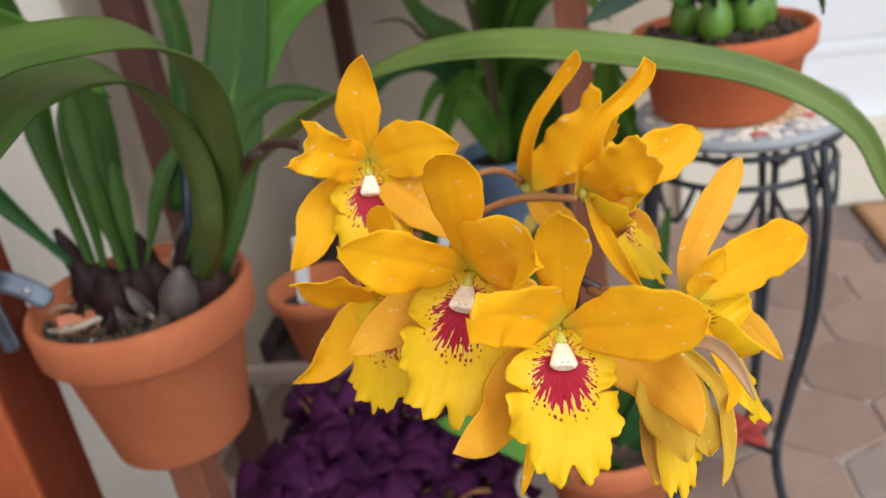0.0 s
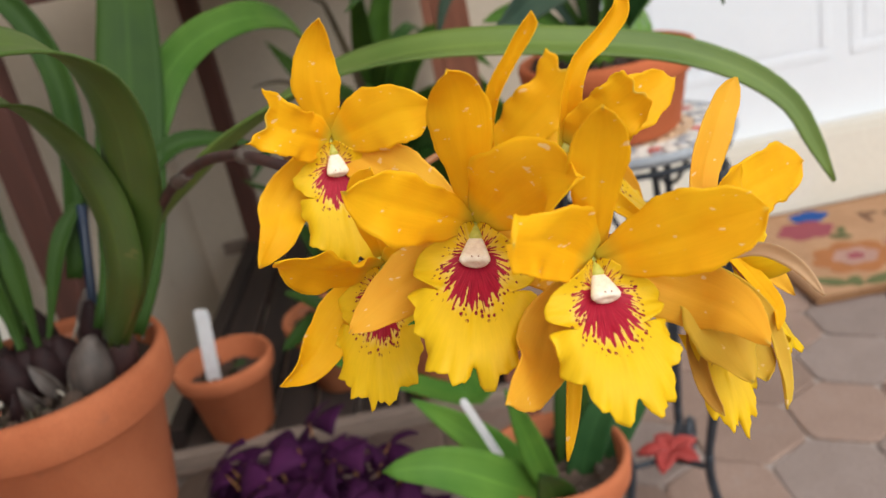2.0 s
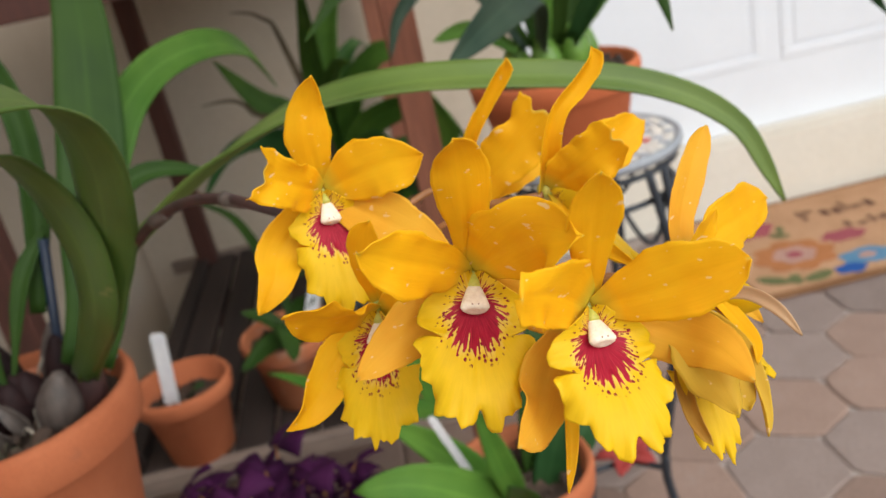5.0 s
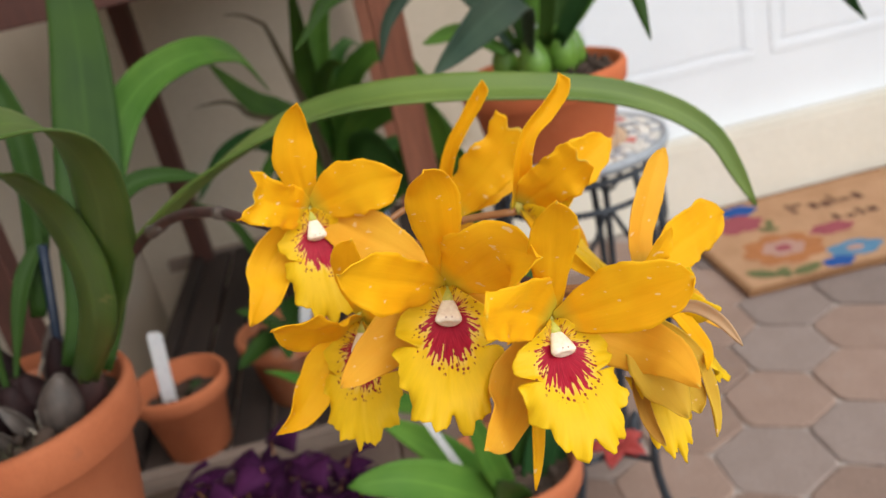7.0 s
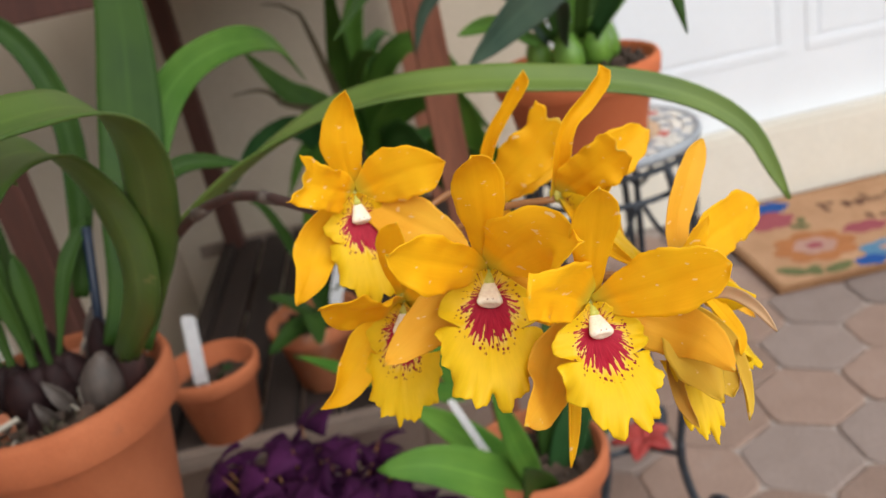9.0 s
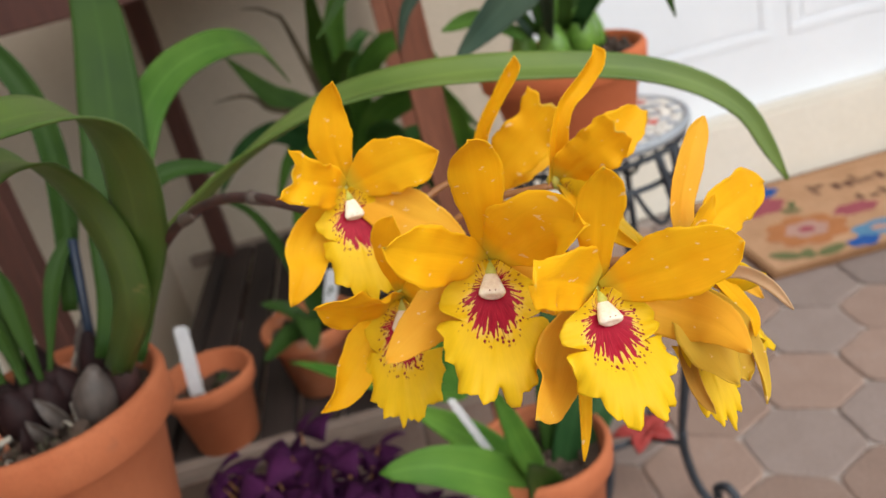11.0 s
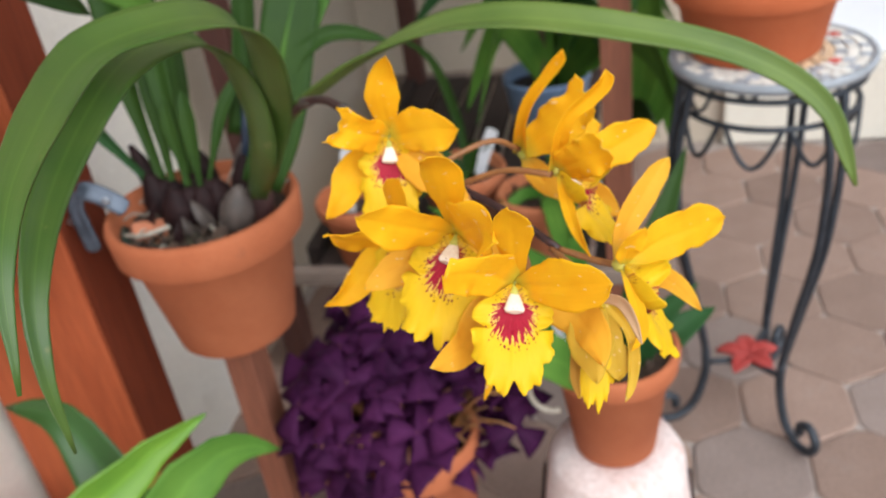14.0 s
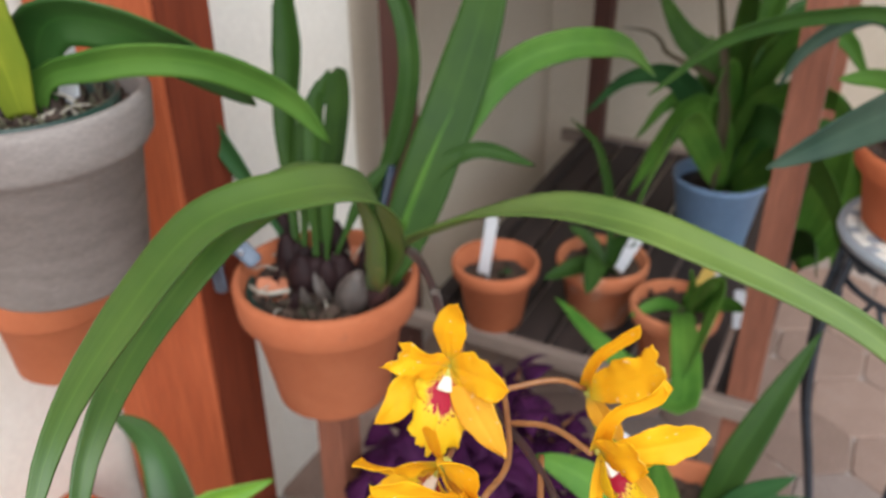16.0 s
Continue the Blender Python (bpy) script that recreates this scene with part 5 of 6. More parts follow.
    # the nodding, half-opened bloom with drying sepals
    flower(it, (0.10, -0.9, 0.30), (0.018, 0.183, 0.686),
           [([(0.0140, 0.1740, 0.6740), (0.0128, 0.1660, 0.6665), (0.0142, 0.1582, 0.6612)], 0.0036, "strip", 0.7, 0.05, B, 40, 0), ([(0.0290, 0.1760, 0.6760), (0.0302, 0.1680, 0.6660), (0.0282, 0.1600, 0.6584)], 0.0040, "strip", 0.7, 0.05, OLIVE, -40, 0), ([(0.0172, 0.1665, 0.6780), (0.0198, 0.1558, 0.6695)], 0.0150, "scythe", -0.15, 0.05, OLIVE, 0, 0)],
           [([(0.0250, 0.1700, 0.6680), (0.0262, 0.1650, 0.6630)], 0.0090, "paddle", 0.1, 0.06, OLIVE, 0, 0)],
           ((0.019, 0.172, 0.674), (0.0182, 0.1605, 0.6535), 0.0138, 0.75), 8, "half-opened nodding orchid bloom with drying sepals")
    leaf(it, [(0.0120, 0.1745, 0.6880), (0.0165, 0.1705, 0.6908), (0.0220, 0.1690, 0.6923), (0.0276, 0.1650, 0.6934), (0.0310, 0.1580, 0.6922), (0.0334, 0.1522, 0.6880)], 0.0036, (0.1, -0.6, 0.8), TAN_BRACT, "sepal", 0.5, name="bract", rows=24, thick=0.0005)
    leaf(it, [(-0.008, 0.190, 0.684), (-0.0120, 0.1800, 0.6715), (-0.0160, 0.1705, 0.6605), (-0.0190, 0.1660, 0.6520)], 0.0040, (0.2, -1, 0.1), ORANGE, "sepal", 0.5, name="drooping_sepal", rows=18, thick=0.0006)
    return it


def pot_clip():
    """The bent steel pot holder that grips the rim and hooks over the timber."""
    it = thing("pot_clip", (-0.395, 0.49, 0.54), "bent galvanized steel clip holding the orchid pot to the timber", "pot clip")
    bm = bmesh.new()
    blade([(-0.360, 0.483, 0.5560), (-0.367, 0.482, 0.5630), (-0.376, 0.481, 0.5700), (-0.386, 0.479, 0.5755), (-0.394, 0.478, 0.5765)], 0.0150, (0.3, -0.8, 0.7), "bar", 0.10, rows=24, cols=4, bm=bm)
    part("tab", bm, CLIP_STEEL, it, thick=0.0022)
    bm = bmesh.new()
    blade([(-0.393, 0.477, 0.5760), (-0.397, 0.474, 0.5640), (-0.395, 0.472, 0.5480), (-0.391, 0.470, 0.5260)], 0.0130, (0.1, -1, 0.2), "bar", 0.16, rows=20, cols=4, bm=bm)
    part("strap", bm, CLIP_STEEL, it, thick=0.0022)
    # bead put in for the bright highlight on the tab
    bm = bmesh.new()
    bmesh.ops.create_uvsphere(bm, u_segments=14, v_segments=8, radius=0.0034, matrix=Matrix.Translation((-0.3715, 0.4775, 0.5675)) @ Matrix.Diagonal((1, 0.5, 1, 1)))
    part("glint_bead", bm, STEEL, it, "bright steel bead standing in for a glint")
    bm = bmesh.new()
    tube([(-0.392, 0.474, 0.550), (-0.402, 0.476, 0.551), (-0.4120, 0.480, 0.548)], 0.0030, 12, 8, bm)
    part("hook", bm, STEEL, it)


# ---- timber ----
def timber():
    it = thing("timber_post", (-0.48, 0.49, 0), "wide red-stained timber post holding clipped pots", "wooden post")
    bm = bmesh.new()
    block(bm, (-0.548, 0.463, 0.0), (-0.414, 0.4685, 1.9), 0.002)
    part("front_face", bm, RED_WOOD, it, smooth=False)
    # rest of the same post, coloured dark because its side lies in shade
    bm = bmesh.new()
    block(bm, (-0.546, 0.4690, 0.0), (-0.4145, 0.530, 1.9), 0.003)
    part("shaded_body", bm, RED_WOOD_SHADE, it, "side of the timber post, darkened for shade", smooth=False)
    it = thing("wooden_stake", (-0.327, 0.532, 0), "thin red-stained square post under the orchid pot", "wooden post")
    bm = bmesh.new()
    block(bm, (-0.3400, 0.515, 0.0), (-0.3120, 0.549, 0.4205), 0.002)
    part("post", bm, BROWN_WOOD, it, smooth=False)


def shelf():
    it = thing("plant_shelf", (-0.23, 1.3, 0), "weathered brown slatted wooden plant shelf with two tiers", "plant shelf")
    x0, x1, y0, y1, z = -0.487, 0.030, 0.937, 1.690, 0.205
    left = -0.425
    for x, y in ((x0 - 0.018, y0), (x1 - 0.036, y0), (x0 + 0.045, y1 - 0.036), (x1 - 0.036, y1 - 0.036)):
        bm = bmesh.new()
        block(bm, (x, y, 0.0), (x + 0.036, y + 0.036, 1.55), 0.002)
        # the left posts take the darker brown
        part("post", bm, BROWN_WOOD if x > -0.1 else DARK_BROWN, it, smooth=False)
    for zz in (z, 0.80):
        for y, name in ((y0 - 0.019, "front_rail"), (y1, "back_rail")):
            bm = bmesh.new()
            block(bm, (x0 - 0.018, y, zz - (0.020 if zz < 0.5 else 0.045)), (x1, y + 0.019, zz + 0.004), 0.002)
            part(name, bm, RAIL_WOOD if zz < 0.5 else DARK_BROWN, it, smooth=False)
        bm = bmesh.new()
        block(bm, (left - 0.022, y0 + 0.037, zz - 0.045), (left + 0.002, y1 - 0.002, zz + 0.012), 0.002)
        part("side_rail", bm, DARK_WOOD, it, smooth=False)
        n = 8
        for k in range(n):
            w = (x1 - left) / n
            bm = bmesh.new()
            # upper slats, out of view, are set tight to block light from the nook
            gap = 0.005 if zz < 0.5 else 0.0008
            block(bm, (left + k * w + gap, y0 + 0.0015, zz - 0.016), (left + (k + 1) * w - gap, y1 - 0.002, zz), 0.002)
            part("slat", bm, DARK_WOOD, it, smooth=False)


# ---- plants on the shelf ----
def small_pots():
    z = 0.205
    p = potted("small_pot", (-0.345, 0.965, z), 0.063, 0.104, "small terracotta pot with a seedling on the slatted shelf", "flower pot", TERRA, rim=0.026, level=0.72, chips=14, seed=11)
    leaf(p, [(-0.335, 0.955, z + 0.085), (-0.325, 0.945, z + 0.098), (-0.310, 0.938, z + 0.105)], 0.014, (0, -0.4, 1), LEAF_DARK, "oval", 0.3, rows=12)
    plant_tag((-0.3615, 0.955, 0.271), (-0.3475, 0.955, 0.382), 0.0185, TAG, "white plastic plant tag in the small terracotta pot")
    p = potted("small_pot", (-0.212, 1.040, z), 0.066, 0.104, "terracotta pot with a broad-leaved seedling on the slatted shelf", "flower pot", TERRA_OLD, rim=0.028, level=0.84, chips=20, seed=12)
    for pts, w in (([(-0.195, 1.02, z + 0.09), (-0.22, 0.98, z + 0.118), (-0.262, 0.935, z + 0.110)], 0.030), ([(-0.19, 1.02, z + 0.09), (-0.20, 0.97, z + 0.135), (-0.195, 0.91, z + 0.120)], 0.034), ([(-0.20, 1.03, z + 0.09), (-0.235, 1.04, z + 0.125), (-0.262, 1.03, z + 0.145)], 0.020), ([(-0.2, 1.03, z + 0.09), (-0.21, 1.05, z + 0.17), (-0.235, 1.05, z + 0.26), (-0.275, 1.04, z + 0.30)], 0.014), ([(-0.2, 1.03, z + 0.09), (-0.19, 1.04, z + 0.13), (-0.165, 1.03, z + 0.14)], 0.022)):
        leaf(p, pts, w, (0, -0.5, 1), LEAF, "oval", 0.25, rows=16)
    plant_tag((-0.190, 1.035, z + 0.085), (-0.158, 1.030, z + 0.165), 0.017, TAG, "white plastic plant tag leaning in a terracotta pot")
    p = potted("small_pot", (-0.092, 0.975, z), 0.060, 0.100, "terracotta pot with young shoots on the slatted shelf", "flower pot", TERRA_OLD, rim=0.028, level=0.84, chips=20, seed=13)
    for pts, w in (([(-0.07, 0.98, z + 0.085), (-0.055, 0.95, z + 0.13), (-0.040, 0.92, z + 0.17)], 0.032), ([(-0.08, 0.98, z + 0.085), (-0.11, 0.96, z + 0.10), (-0.14, 0.93, z + 0.09)], 0.018), ([(-0.06, 0.99, z + 0.085), (-0.03, 0.98, z + 0.11), (-0.005, 0.96, z + 0.12)], 0.020), ([(-0.085, 0.99, z + 0.085), (-0.075, 0.985, z + 0.12), (-0.08, 0.98, z + 0.15)], 0.014)):
        leaf(p, pts, w, (0, -0.6, 1), LEAF_BRIGHT, "oval", 0.25, rows=14)
    leaf(p, [(-0.085, 0.985, z + 0.085), (-0.036, 0.935, z + 0.150), (-0.040, 0.870, z + 0.115), (-0.053, 0.815, z + 0.075)], 0.046, (0.1, -0.6, 0.8), LEAF_BRIGHT, "lance", 0.2, rows=20)
    leaf(p, [(-0.085, 0.972, 0.292), (-0.07, 0.912, 0.318), (-0.041, 0.794, 0.288), (-0.117, 0.803, 0.315), (-0.165, 0.82, 0.335), (-0.197, 0.838, 0.346), (-0.216, 0.846, 0.351)], 0.036, (0.1, -0.6, 0.8), LEAF_BRIGHT, "strap", 0.2, rows=30)
    plant_tag((-0.082, 0.990, z + 0.080), (-0.055, 0.998, z + 0.158), 0.016, TAG_YELLOW, "yellowed plastic plant tag in a terracotta pot")

    # the blue pot and its leafy plant
    c = Vector((-0.110, 1.330, z))
    it = thing("blue_pot_plant", c, "leafy green plant in a plain blue plastic pot", "potted plant")
    part("pot", lathe([(0.02, 0), (0.050, 0), (0.054, 0.006), (0.071, 0.118), (0.074, 0.122), (0.0745, 0.130), (0.072, 0.132), (0.069, 0.126), (0.052, 0.010), (0.004, 0.010)], c, 48), BLUE_POT, it)
    part("filling", lathe([(0.0655, 0.108), (0.03, 0.113), (0.002, 0.114)], c, 32), BARK, it)
    rnd = random.Random(21)
    top = c + Vector((0, 0, 0.11))
    for k in range(13):
        a = 2.4 * k + rnd.uniform(-0.4, 0.4)
        lift = rnd.uniform(0.10, 0.36)
        far = rnd.uniform(0.05, 0.17)
        p0 = top + Vector((rnd.uniform(-0.02, 0.02), rnd.uniform(-0.02, 0.02), 0))
        p1 = top + Vector((far * 0.40 * math.cos(a), far * 0.40 * math.sin(a), lift * 0.75))
        p2 = top + Vector((far * math.cos(a), far * math.sin(a), lift))
        p3 = top + Vector((far * 1.5 * math.cos(a), far * 1.5 * math.sin(a), lift - rnd.uniform(-0.08, 0.10)))
        leaf(it, [p0, p1, p2, p3], rnd.uniform(0.036, 0.060), (math.cos(a) * -0.4, -0.6 + math.sin(a) * -0.4, 0.6), rnd.choice((LEAF_SHINY, LEAF_BACK, LEAF_BACK, LEAF_BRIGHT)), "lance", 0.25, rows=16, cols=6)
    for pts, w, m in (([(-0.107, 1.290, 0.325), (-0.115, 1.265, 0.435), (-0.145, 1.240, 0.484), (-0.187, 1.238, 0.420), (-0.212, 1.235, 0.363), (-0.233, 1.232, 0.312)], 0.044, LEAF_BRIGHT), ([(0.024, 1.205, 0.28), (0.047, 1.188, 0.383), (0.056, 1.157, 0.488), (0.04, 1.133, 0.558)], 0.052, LEAF_BRIGHT), ([(0.033, 1.203, 0.272), (0.071, 1.192, 0.337), (0.085, 1.191, 0.41), (0.072, 1.177, 0.474)], 0.046, LEAF_BRIGHT), ([(0.015, 1.212, 0.277), (0.035, 1.174, 0.324), (0.055, 1.141, 0.34), (0.065, 1.086, 0.322)], 0.040, LEAF), ([(-0.100, 1.30, 0.325), (-0.148, 1.178, 0.474), (-0.161, 1.066, 0.451), (-0.168, 0.979, 0.400)], 0.050, LEAF_BRIGHT), ([(-0.090, 1.30, 0.325), (0.000, 1.20, 0.440), (0.060, 1.12, 0.430), (0.095, 1.07, 0.350)], 0.050, LEAF_BACK), ([(-0.090, 1.31, 0.325), (0.020, 1.28, 0.400), (0.075, 1.22, 0.340), (0.090, 1.18, 0.260)], 0.050, LEAF_BRIGHT), ([(-0.100, 1.32, 0.325), (-0.060, 1.28, 0.480), (0.040, 1.22, 0.520), (0.090, 1.16, 0.460)], 0.048, LEAF_BACK), ([(-0.100, 1.32, 0.325), (-0.170, 1.25, 0.500), (-0.240, 1.20, 0.520), (-0.290, 1.15, 0.470)], 0.042, LEAF_DARK)):
        leaf(it, pts, w, (0.0, -0.8, 0.6), m, "lance", 0.2, rows=22)
    for pts in ([(-0.135, 1.20, 0.660), (-0.146, 1.20, 0.680), (-0.164, 1.20, 0.694), (-0.189, 1.20, 0.699)], [(-0.190, 1.20, 0.560), (-0.197, 1.20, 0.570), (-0.215, 1.20, 0.586), (-0.238, 1.20, 0.589), (-0.262, 1.20, 0.588)]):
        leaf(it, [(-0.112, 1.28, 0.325), (-0.112, 1.24, 0.50), *pts], 0.013, (0.1, -0.8, 0.6), DRY, "lance", 0.4, name="dry_leaf", rows=30)
    plant_tag((-0.075, 1.16, z), (-0.070, 1.17, z + 0.065), 0.017, TAG, "white plastic plant tag standing between pots")
    plant_tag((-0.020, 1.10, z), (-0.028, 1.115, z + 0.055), 0.016, TAG, "white plastic plant tag standing between pots")


# ---- the mosaic stand ----
def mosaic_stand():
    cx, cy, z = 0.178, 0.900, 0.506
    it = thing("mosaic_plant_stand", (cx, cy, 0), "black wrought iron plant stand with a round mosaic top", "plant stand")
    part("rim_band", lathe([(0.100, z - 0.010), (0.106, z - 0.010), (0.108, z - 0.005), (0.107, z + 0.001), (0.102, z + 0.001), (0.100, z - 0.004)], (cx, cy, 0), 64), TILE_GREY, it)
    top = part("top", lathe([(0.0005, z - 0.012), (0.1018, z - 0.012), (0.1018, z - 0.002), (0.0005, z - 0.002)], (cx, cy, 0), 64), GROUT, it)
    rnd = random.Random(5)
    tiles = {}
    for ring, (q, n, m) in enumerate(((0.094, 44, TILE_WHITE), (0.082, 36, TILE_WHITE), (0.070, 30, TILE_WHITE), (0.058, 24, TILE_TAN), (0.046, 20, TILE_TAN), (0.034, 14, TILE_WHITE), (0.022, 10, TILE_RED), (0.010, 5, TILE_WHITE))):
        bm = bmesh.new()
        w = 2 * math.pi * q / n * 0.42
        block(bm, (-w, -0.0050, 0), (w, 0.0050, 0.0035), 0.0008)
        for key, mm in ((0, m), (1, TILE_RED if ring in (1, 2) else m), (2, TILE_GREY if ring < 3 else m)):
            me = mesh_of("tile", bm.copy(), mm, False)
            tiles[ring, key] = me
        bm.free()
        for k in range(n):
            a = 2 * math.pi * k / n
            key = (2 if k % 3 == 0 else 0) if ring == 0 else 0 if ring > 2 else (1 if k % 12 == 3 else 2 if k % 4 == 1 else 0)
            ob = new("tile", tiles[ring, key])
            ob.parent = top
            ob.matrix_basis = pose(cx + q * math.cos(a), cy + q * math.sin(a), z - 0.0025, rnd.uniform(-1.5, 1.5), rnd.uniform(-1.5, 1.5), math.degrees(a) + 90 + rnd.uniform(-3, 3))
    for zz, q, name in ((z - 0.020, 0.098, "ring"), (z - 0.052, 0.094, "ring")):
        bm = bmesh.new()
        pts = [(cx + q * math.cos(a), cy + q * math.sin(a), zz) for a in (2 * math.pi * k / 40 for k in range(41))]
        tube(pts, 0.0035, 80, 8, bm)
        part(name, bm, IRON, it)
    # looped apron below the top
    for k in range(9):
        a = 2 * math.pi * (k + 0.35) / 9
        bm = bmesh.new()
        pts = []
        for j in range(9):
            b = a + (j / 8 - 0.5) * 0.62
            pts.append((cx + 0.095 * math.cos(b), cy + 0.095 * math.sin(b), z - 0.052 - 0.045 * math.sin(math.pi * j / 8)))
        tube(pts, 0.0028, 24, 7, bm)
        part("apron_loop", bm, IRON, it)
    for k, a in enumerate((radians(-58), radians(62), radians(203))):
        leg_r = [(0.098, z - 0.020), (0.104, z - 0.055), (0.110, z - 0.10), (0.104, z - 0.20), (0.080, z - 0.31), (0.062, 0.110), (0.062, 0.075), (0.075, 0.030), (0.098, 0.010), (0.122, 0.012), (0.132, 0.032), (0.120, 0.050), (0.104, 0.042), (0.104, 0.028)]
        for off in (-0.012, 0.012):
            bm = bmesh.new()
            pts = []
            for j, (q, zz) in enumerate(leg_r[:7]):
                spread = off * max(0.0, 1 - j / 5.5)
                pts.append((cx + q * math.cos(a) - spread * math.sin(a), cy + q * math.sin(a) + spread * math.cos(a), zz))
            tube(pts, 0.0046, 40, 8, bm)
            part("leg_rod", bm, IRON, it)
        bm = bmesh.new()
        tube([(cx + q * math.cos(a), cy + q * math.sin(a), zz) for q, zz in leg_r[5:]], 0.0058, 50, 10, bm)
        part("scroll_foot", bm, IRON, it)
        bm = bmesh.new()
        tube([(cx + 0.062 * math.cos(a), cy + 0.062 * math.sin(a), 0.092), (cx, cy, 0.076)], 0.004, 2, 8, bm)
        part("stretcher", bm, IRON, it)
    bm = bmesh.new()
    for k in range(5):
        a = 2 * math.pi * k / 5 + 0.4
        blade([(cx, cy, 0.084), (cx + 0.022 * math.cos(a), cy + 0.022 * math.sin(a), 0.089), (cx + 0.042 * math.cos(a), cy + 0.042 * math.sin(a), 0.084)], 0.026, (0, 0, 1), "lance", 0.25, rows=8, cols=4, bm=bm)
    part("leaf_ornament", bm, RED_PAINT, it, "red painted iron leaf ornament", thick=0.004)

    # the pot that stands on it
    base = Vector((0.160, 0.905, z + 0.002))
    p = potted("potted_orchid", base, 0.092, 0.087, "strap-leaved orchid in a low terracotta pot on the mosaic stand", "potted orchid", TERRA_RED, rim=0.028, base=0.76, level=0.86, chips=110, seed=31)
    s = base + Vector((0, 0, 0.075))
    for dx, dy, hh, r in ((-0.01, -0.02, 0.05, 0.018), (0.025, -0.005, 0.055, 0.017), (-0.035, 0.01, 0.05, 0.015), (0.01, 0.03, 0.05, 0.016), (0.045, 0.02, 0.045, 0.013)):
        c = s + Vector((dx, dy, 0))
        part("pseudobulb", lathe([(r * 0.6, -0.004), (r, hh * 0.3), (r * 0.95, hh * 0.55), (r * 0.55, hh * 0.9), (0.001, hh)], c, 18), BULB_GREEN, p)
    for pts, w, m in (
        ([(0.145, 0.885, 0.620), (0.126, 0.790, 0.690), (0.076, 0.660, 0.700), (0.015, 0.584, 0.679)], 0.038, LEAF_GREY),
        ([(0.165, 0.890, 0.620), (0.175, 0.800, 0.760), (0.160, 0.620, 0.790), (0.145, 0.540, 0.740), (0.141, 0.495, 0.687)], 0.026, LEAF),
        ([(0.180, 0.890, 0.620), (0.250, 0.800, 0.740), (0.330, 0.700, 0.720), (0.370, 0.641, 0.630)], 0.030, LEAF_DARK),
        ([(0.140, 0.890, 0.620), (0.080, 0.850, 0.720), (0.020, 0.790, 0.735), (-0.040, 0.690, 0.735), (-0.073, 0.590, 0.716)], 0.014, LEAF),
        ([(0.170, 0.910, 0.620), (0.180, 0.900, 0.720), (0.200, 0.860, 0.800), (0.220, 0.830, 0.860)], 0.026, LEAF_BRIGHT),
        ([(0.150, 0.920, 0.620), (0.145, 0.920, 0.700), (0.130, 0.900, 0.790), (0.110, 0.880, 0.850)], 0.026, LEAF),
        ([(0.195, 0.910, 0.620), (0.230, 0.900, 0.660), (0.262, 0.880, 0.690)], 0.010, LEAF_BRIGHT),
        ([(0.135, 0.905, 0.620), (0.100, 0.900, 0.680), (0.060, 0.880, 0.720), (0.010, 0.860, 0.690), (-0.010, 0.845, 0.650)], 0.018, LEAF_GREY),
        ([(0.155, 0.925, 0.620), (0.160, 0.945, 0.720), (0.150, 0.960, 0.820)], 0.028, LEAF_BRIGHT),
        ([(0.185, 0.925, 0.620), (0.215, 0.950, 0.710), (0.240, 0.960, 0.800)], 0.026, LEAF),
        ([(0.125, 0.900, 0.620), (0.085, 0.910, 0.650), (0.040, 0.900, 0.650)], 0.020, LEAF_BRIGHT),
    ):
        leaf(p, pts, w, (0.1, -0.8, 0.7), m, "strap", 0.3, rows=26)


# ---- plants near the ground ----
def shamrock():
    c = Vector((-0.180, 0.548, 0.0))
    it = potted("purple_shamrock", c, 0.062, 0.270, "purple shamrock plant with dark triangular leaves in a terracotta pot", "potted plant", TERRA, rim=0.036, base=0.7, level=0.93, chips=0, seed=41)
    rnd = random.Random(44)
    soil = c + Vector((0, 0, 0.25))
    stems = bmesh.new()
    for k in range(190):
        a = rnd.uniform(0, 6.28)
        q = 0.135 * math.sqrt(rnd.random()) * (0.72 if math.sin(a) < -0.3 else 1.0)
        z = 0.322 + 0.045 * (1 - (q / 0.135) ** 2) - rnd.uniform(0, 0.110) + 0.25 * (q * math.sin(a) if math.sin(a) > 0 else 0)
        hub = Vector((max(-0.280, c.x - 0.028 + q * math.cos(a)), c.y + 0.02 + q * math.sin(a), z))
        root = soil + Vector((0.25 * (hub.x - c.x), 0.25 * (hub.y - c.y), 0))
        tube([root, root.lerp(hub, 0.6) + Vector((0, 0, 0.02)), hub], 0.0011, 7, 5, stems)
        tilt = Vector(((hub.x - c.x) * 3.2 + rnd.uniform(-0.8, 0.8), (hub.y - c.y) * 3.2 - 0.35 + rnd.uniform(-0.8, 0.8), 1)).normalized()
        spin = rnd.uniform(0, 6.28)
        s = rnd.uniform(0.019, 0.033)
        side = tilt.orthogonal().normalized()
        other = tilt.cross(side)
        bm = bmesh.new()
        for j in range(3):
            b = spin + j * 2.094
            d = side * math.cos(b) + other * math.sin(b)
            blade([hub, hub + d * s * 0.55 - tilt * s * 0.02, hub + d * s - tilt * s * 0.22], s * 1.15, tilt, "wedge", -0.25, rows=7, cols=4, bm=bm)
        part("leaf", bm, LEAF_PURPLE, it, thick=0.0006)
    part("stalk_tangle", stems, PEDICEL, it)["kind"] = "stuff"


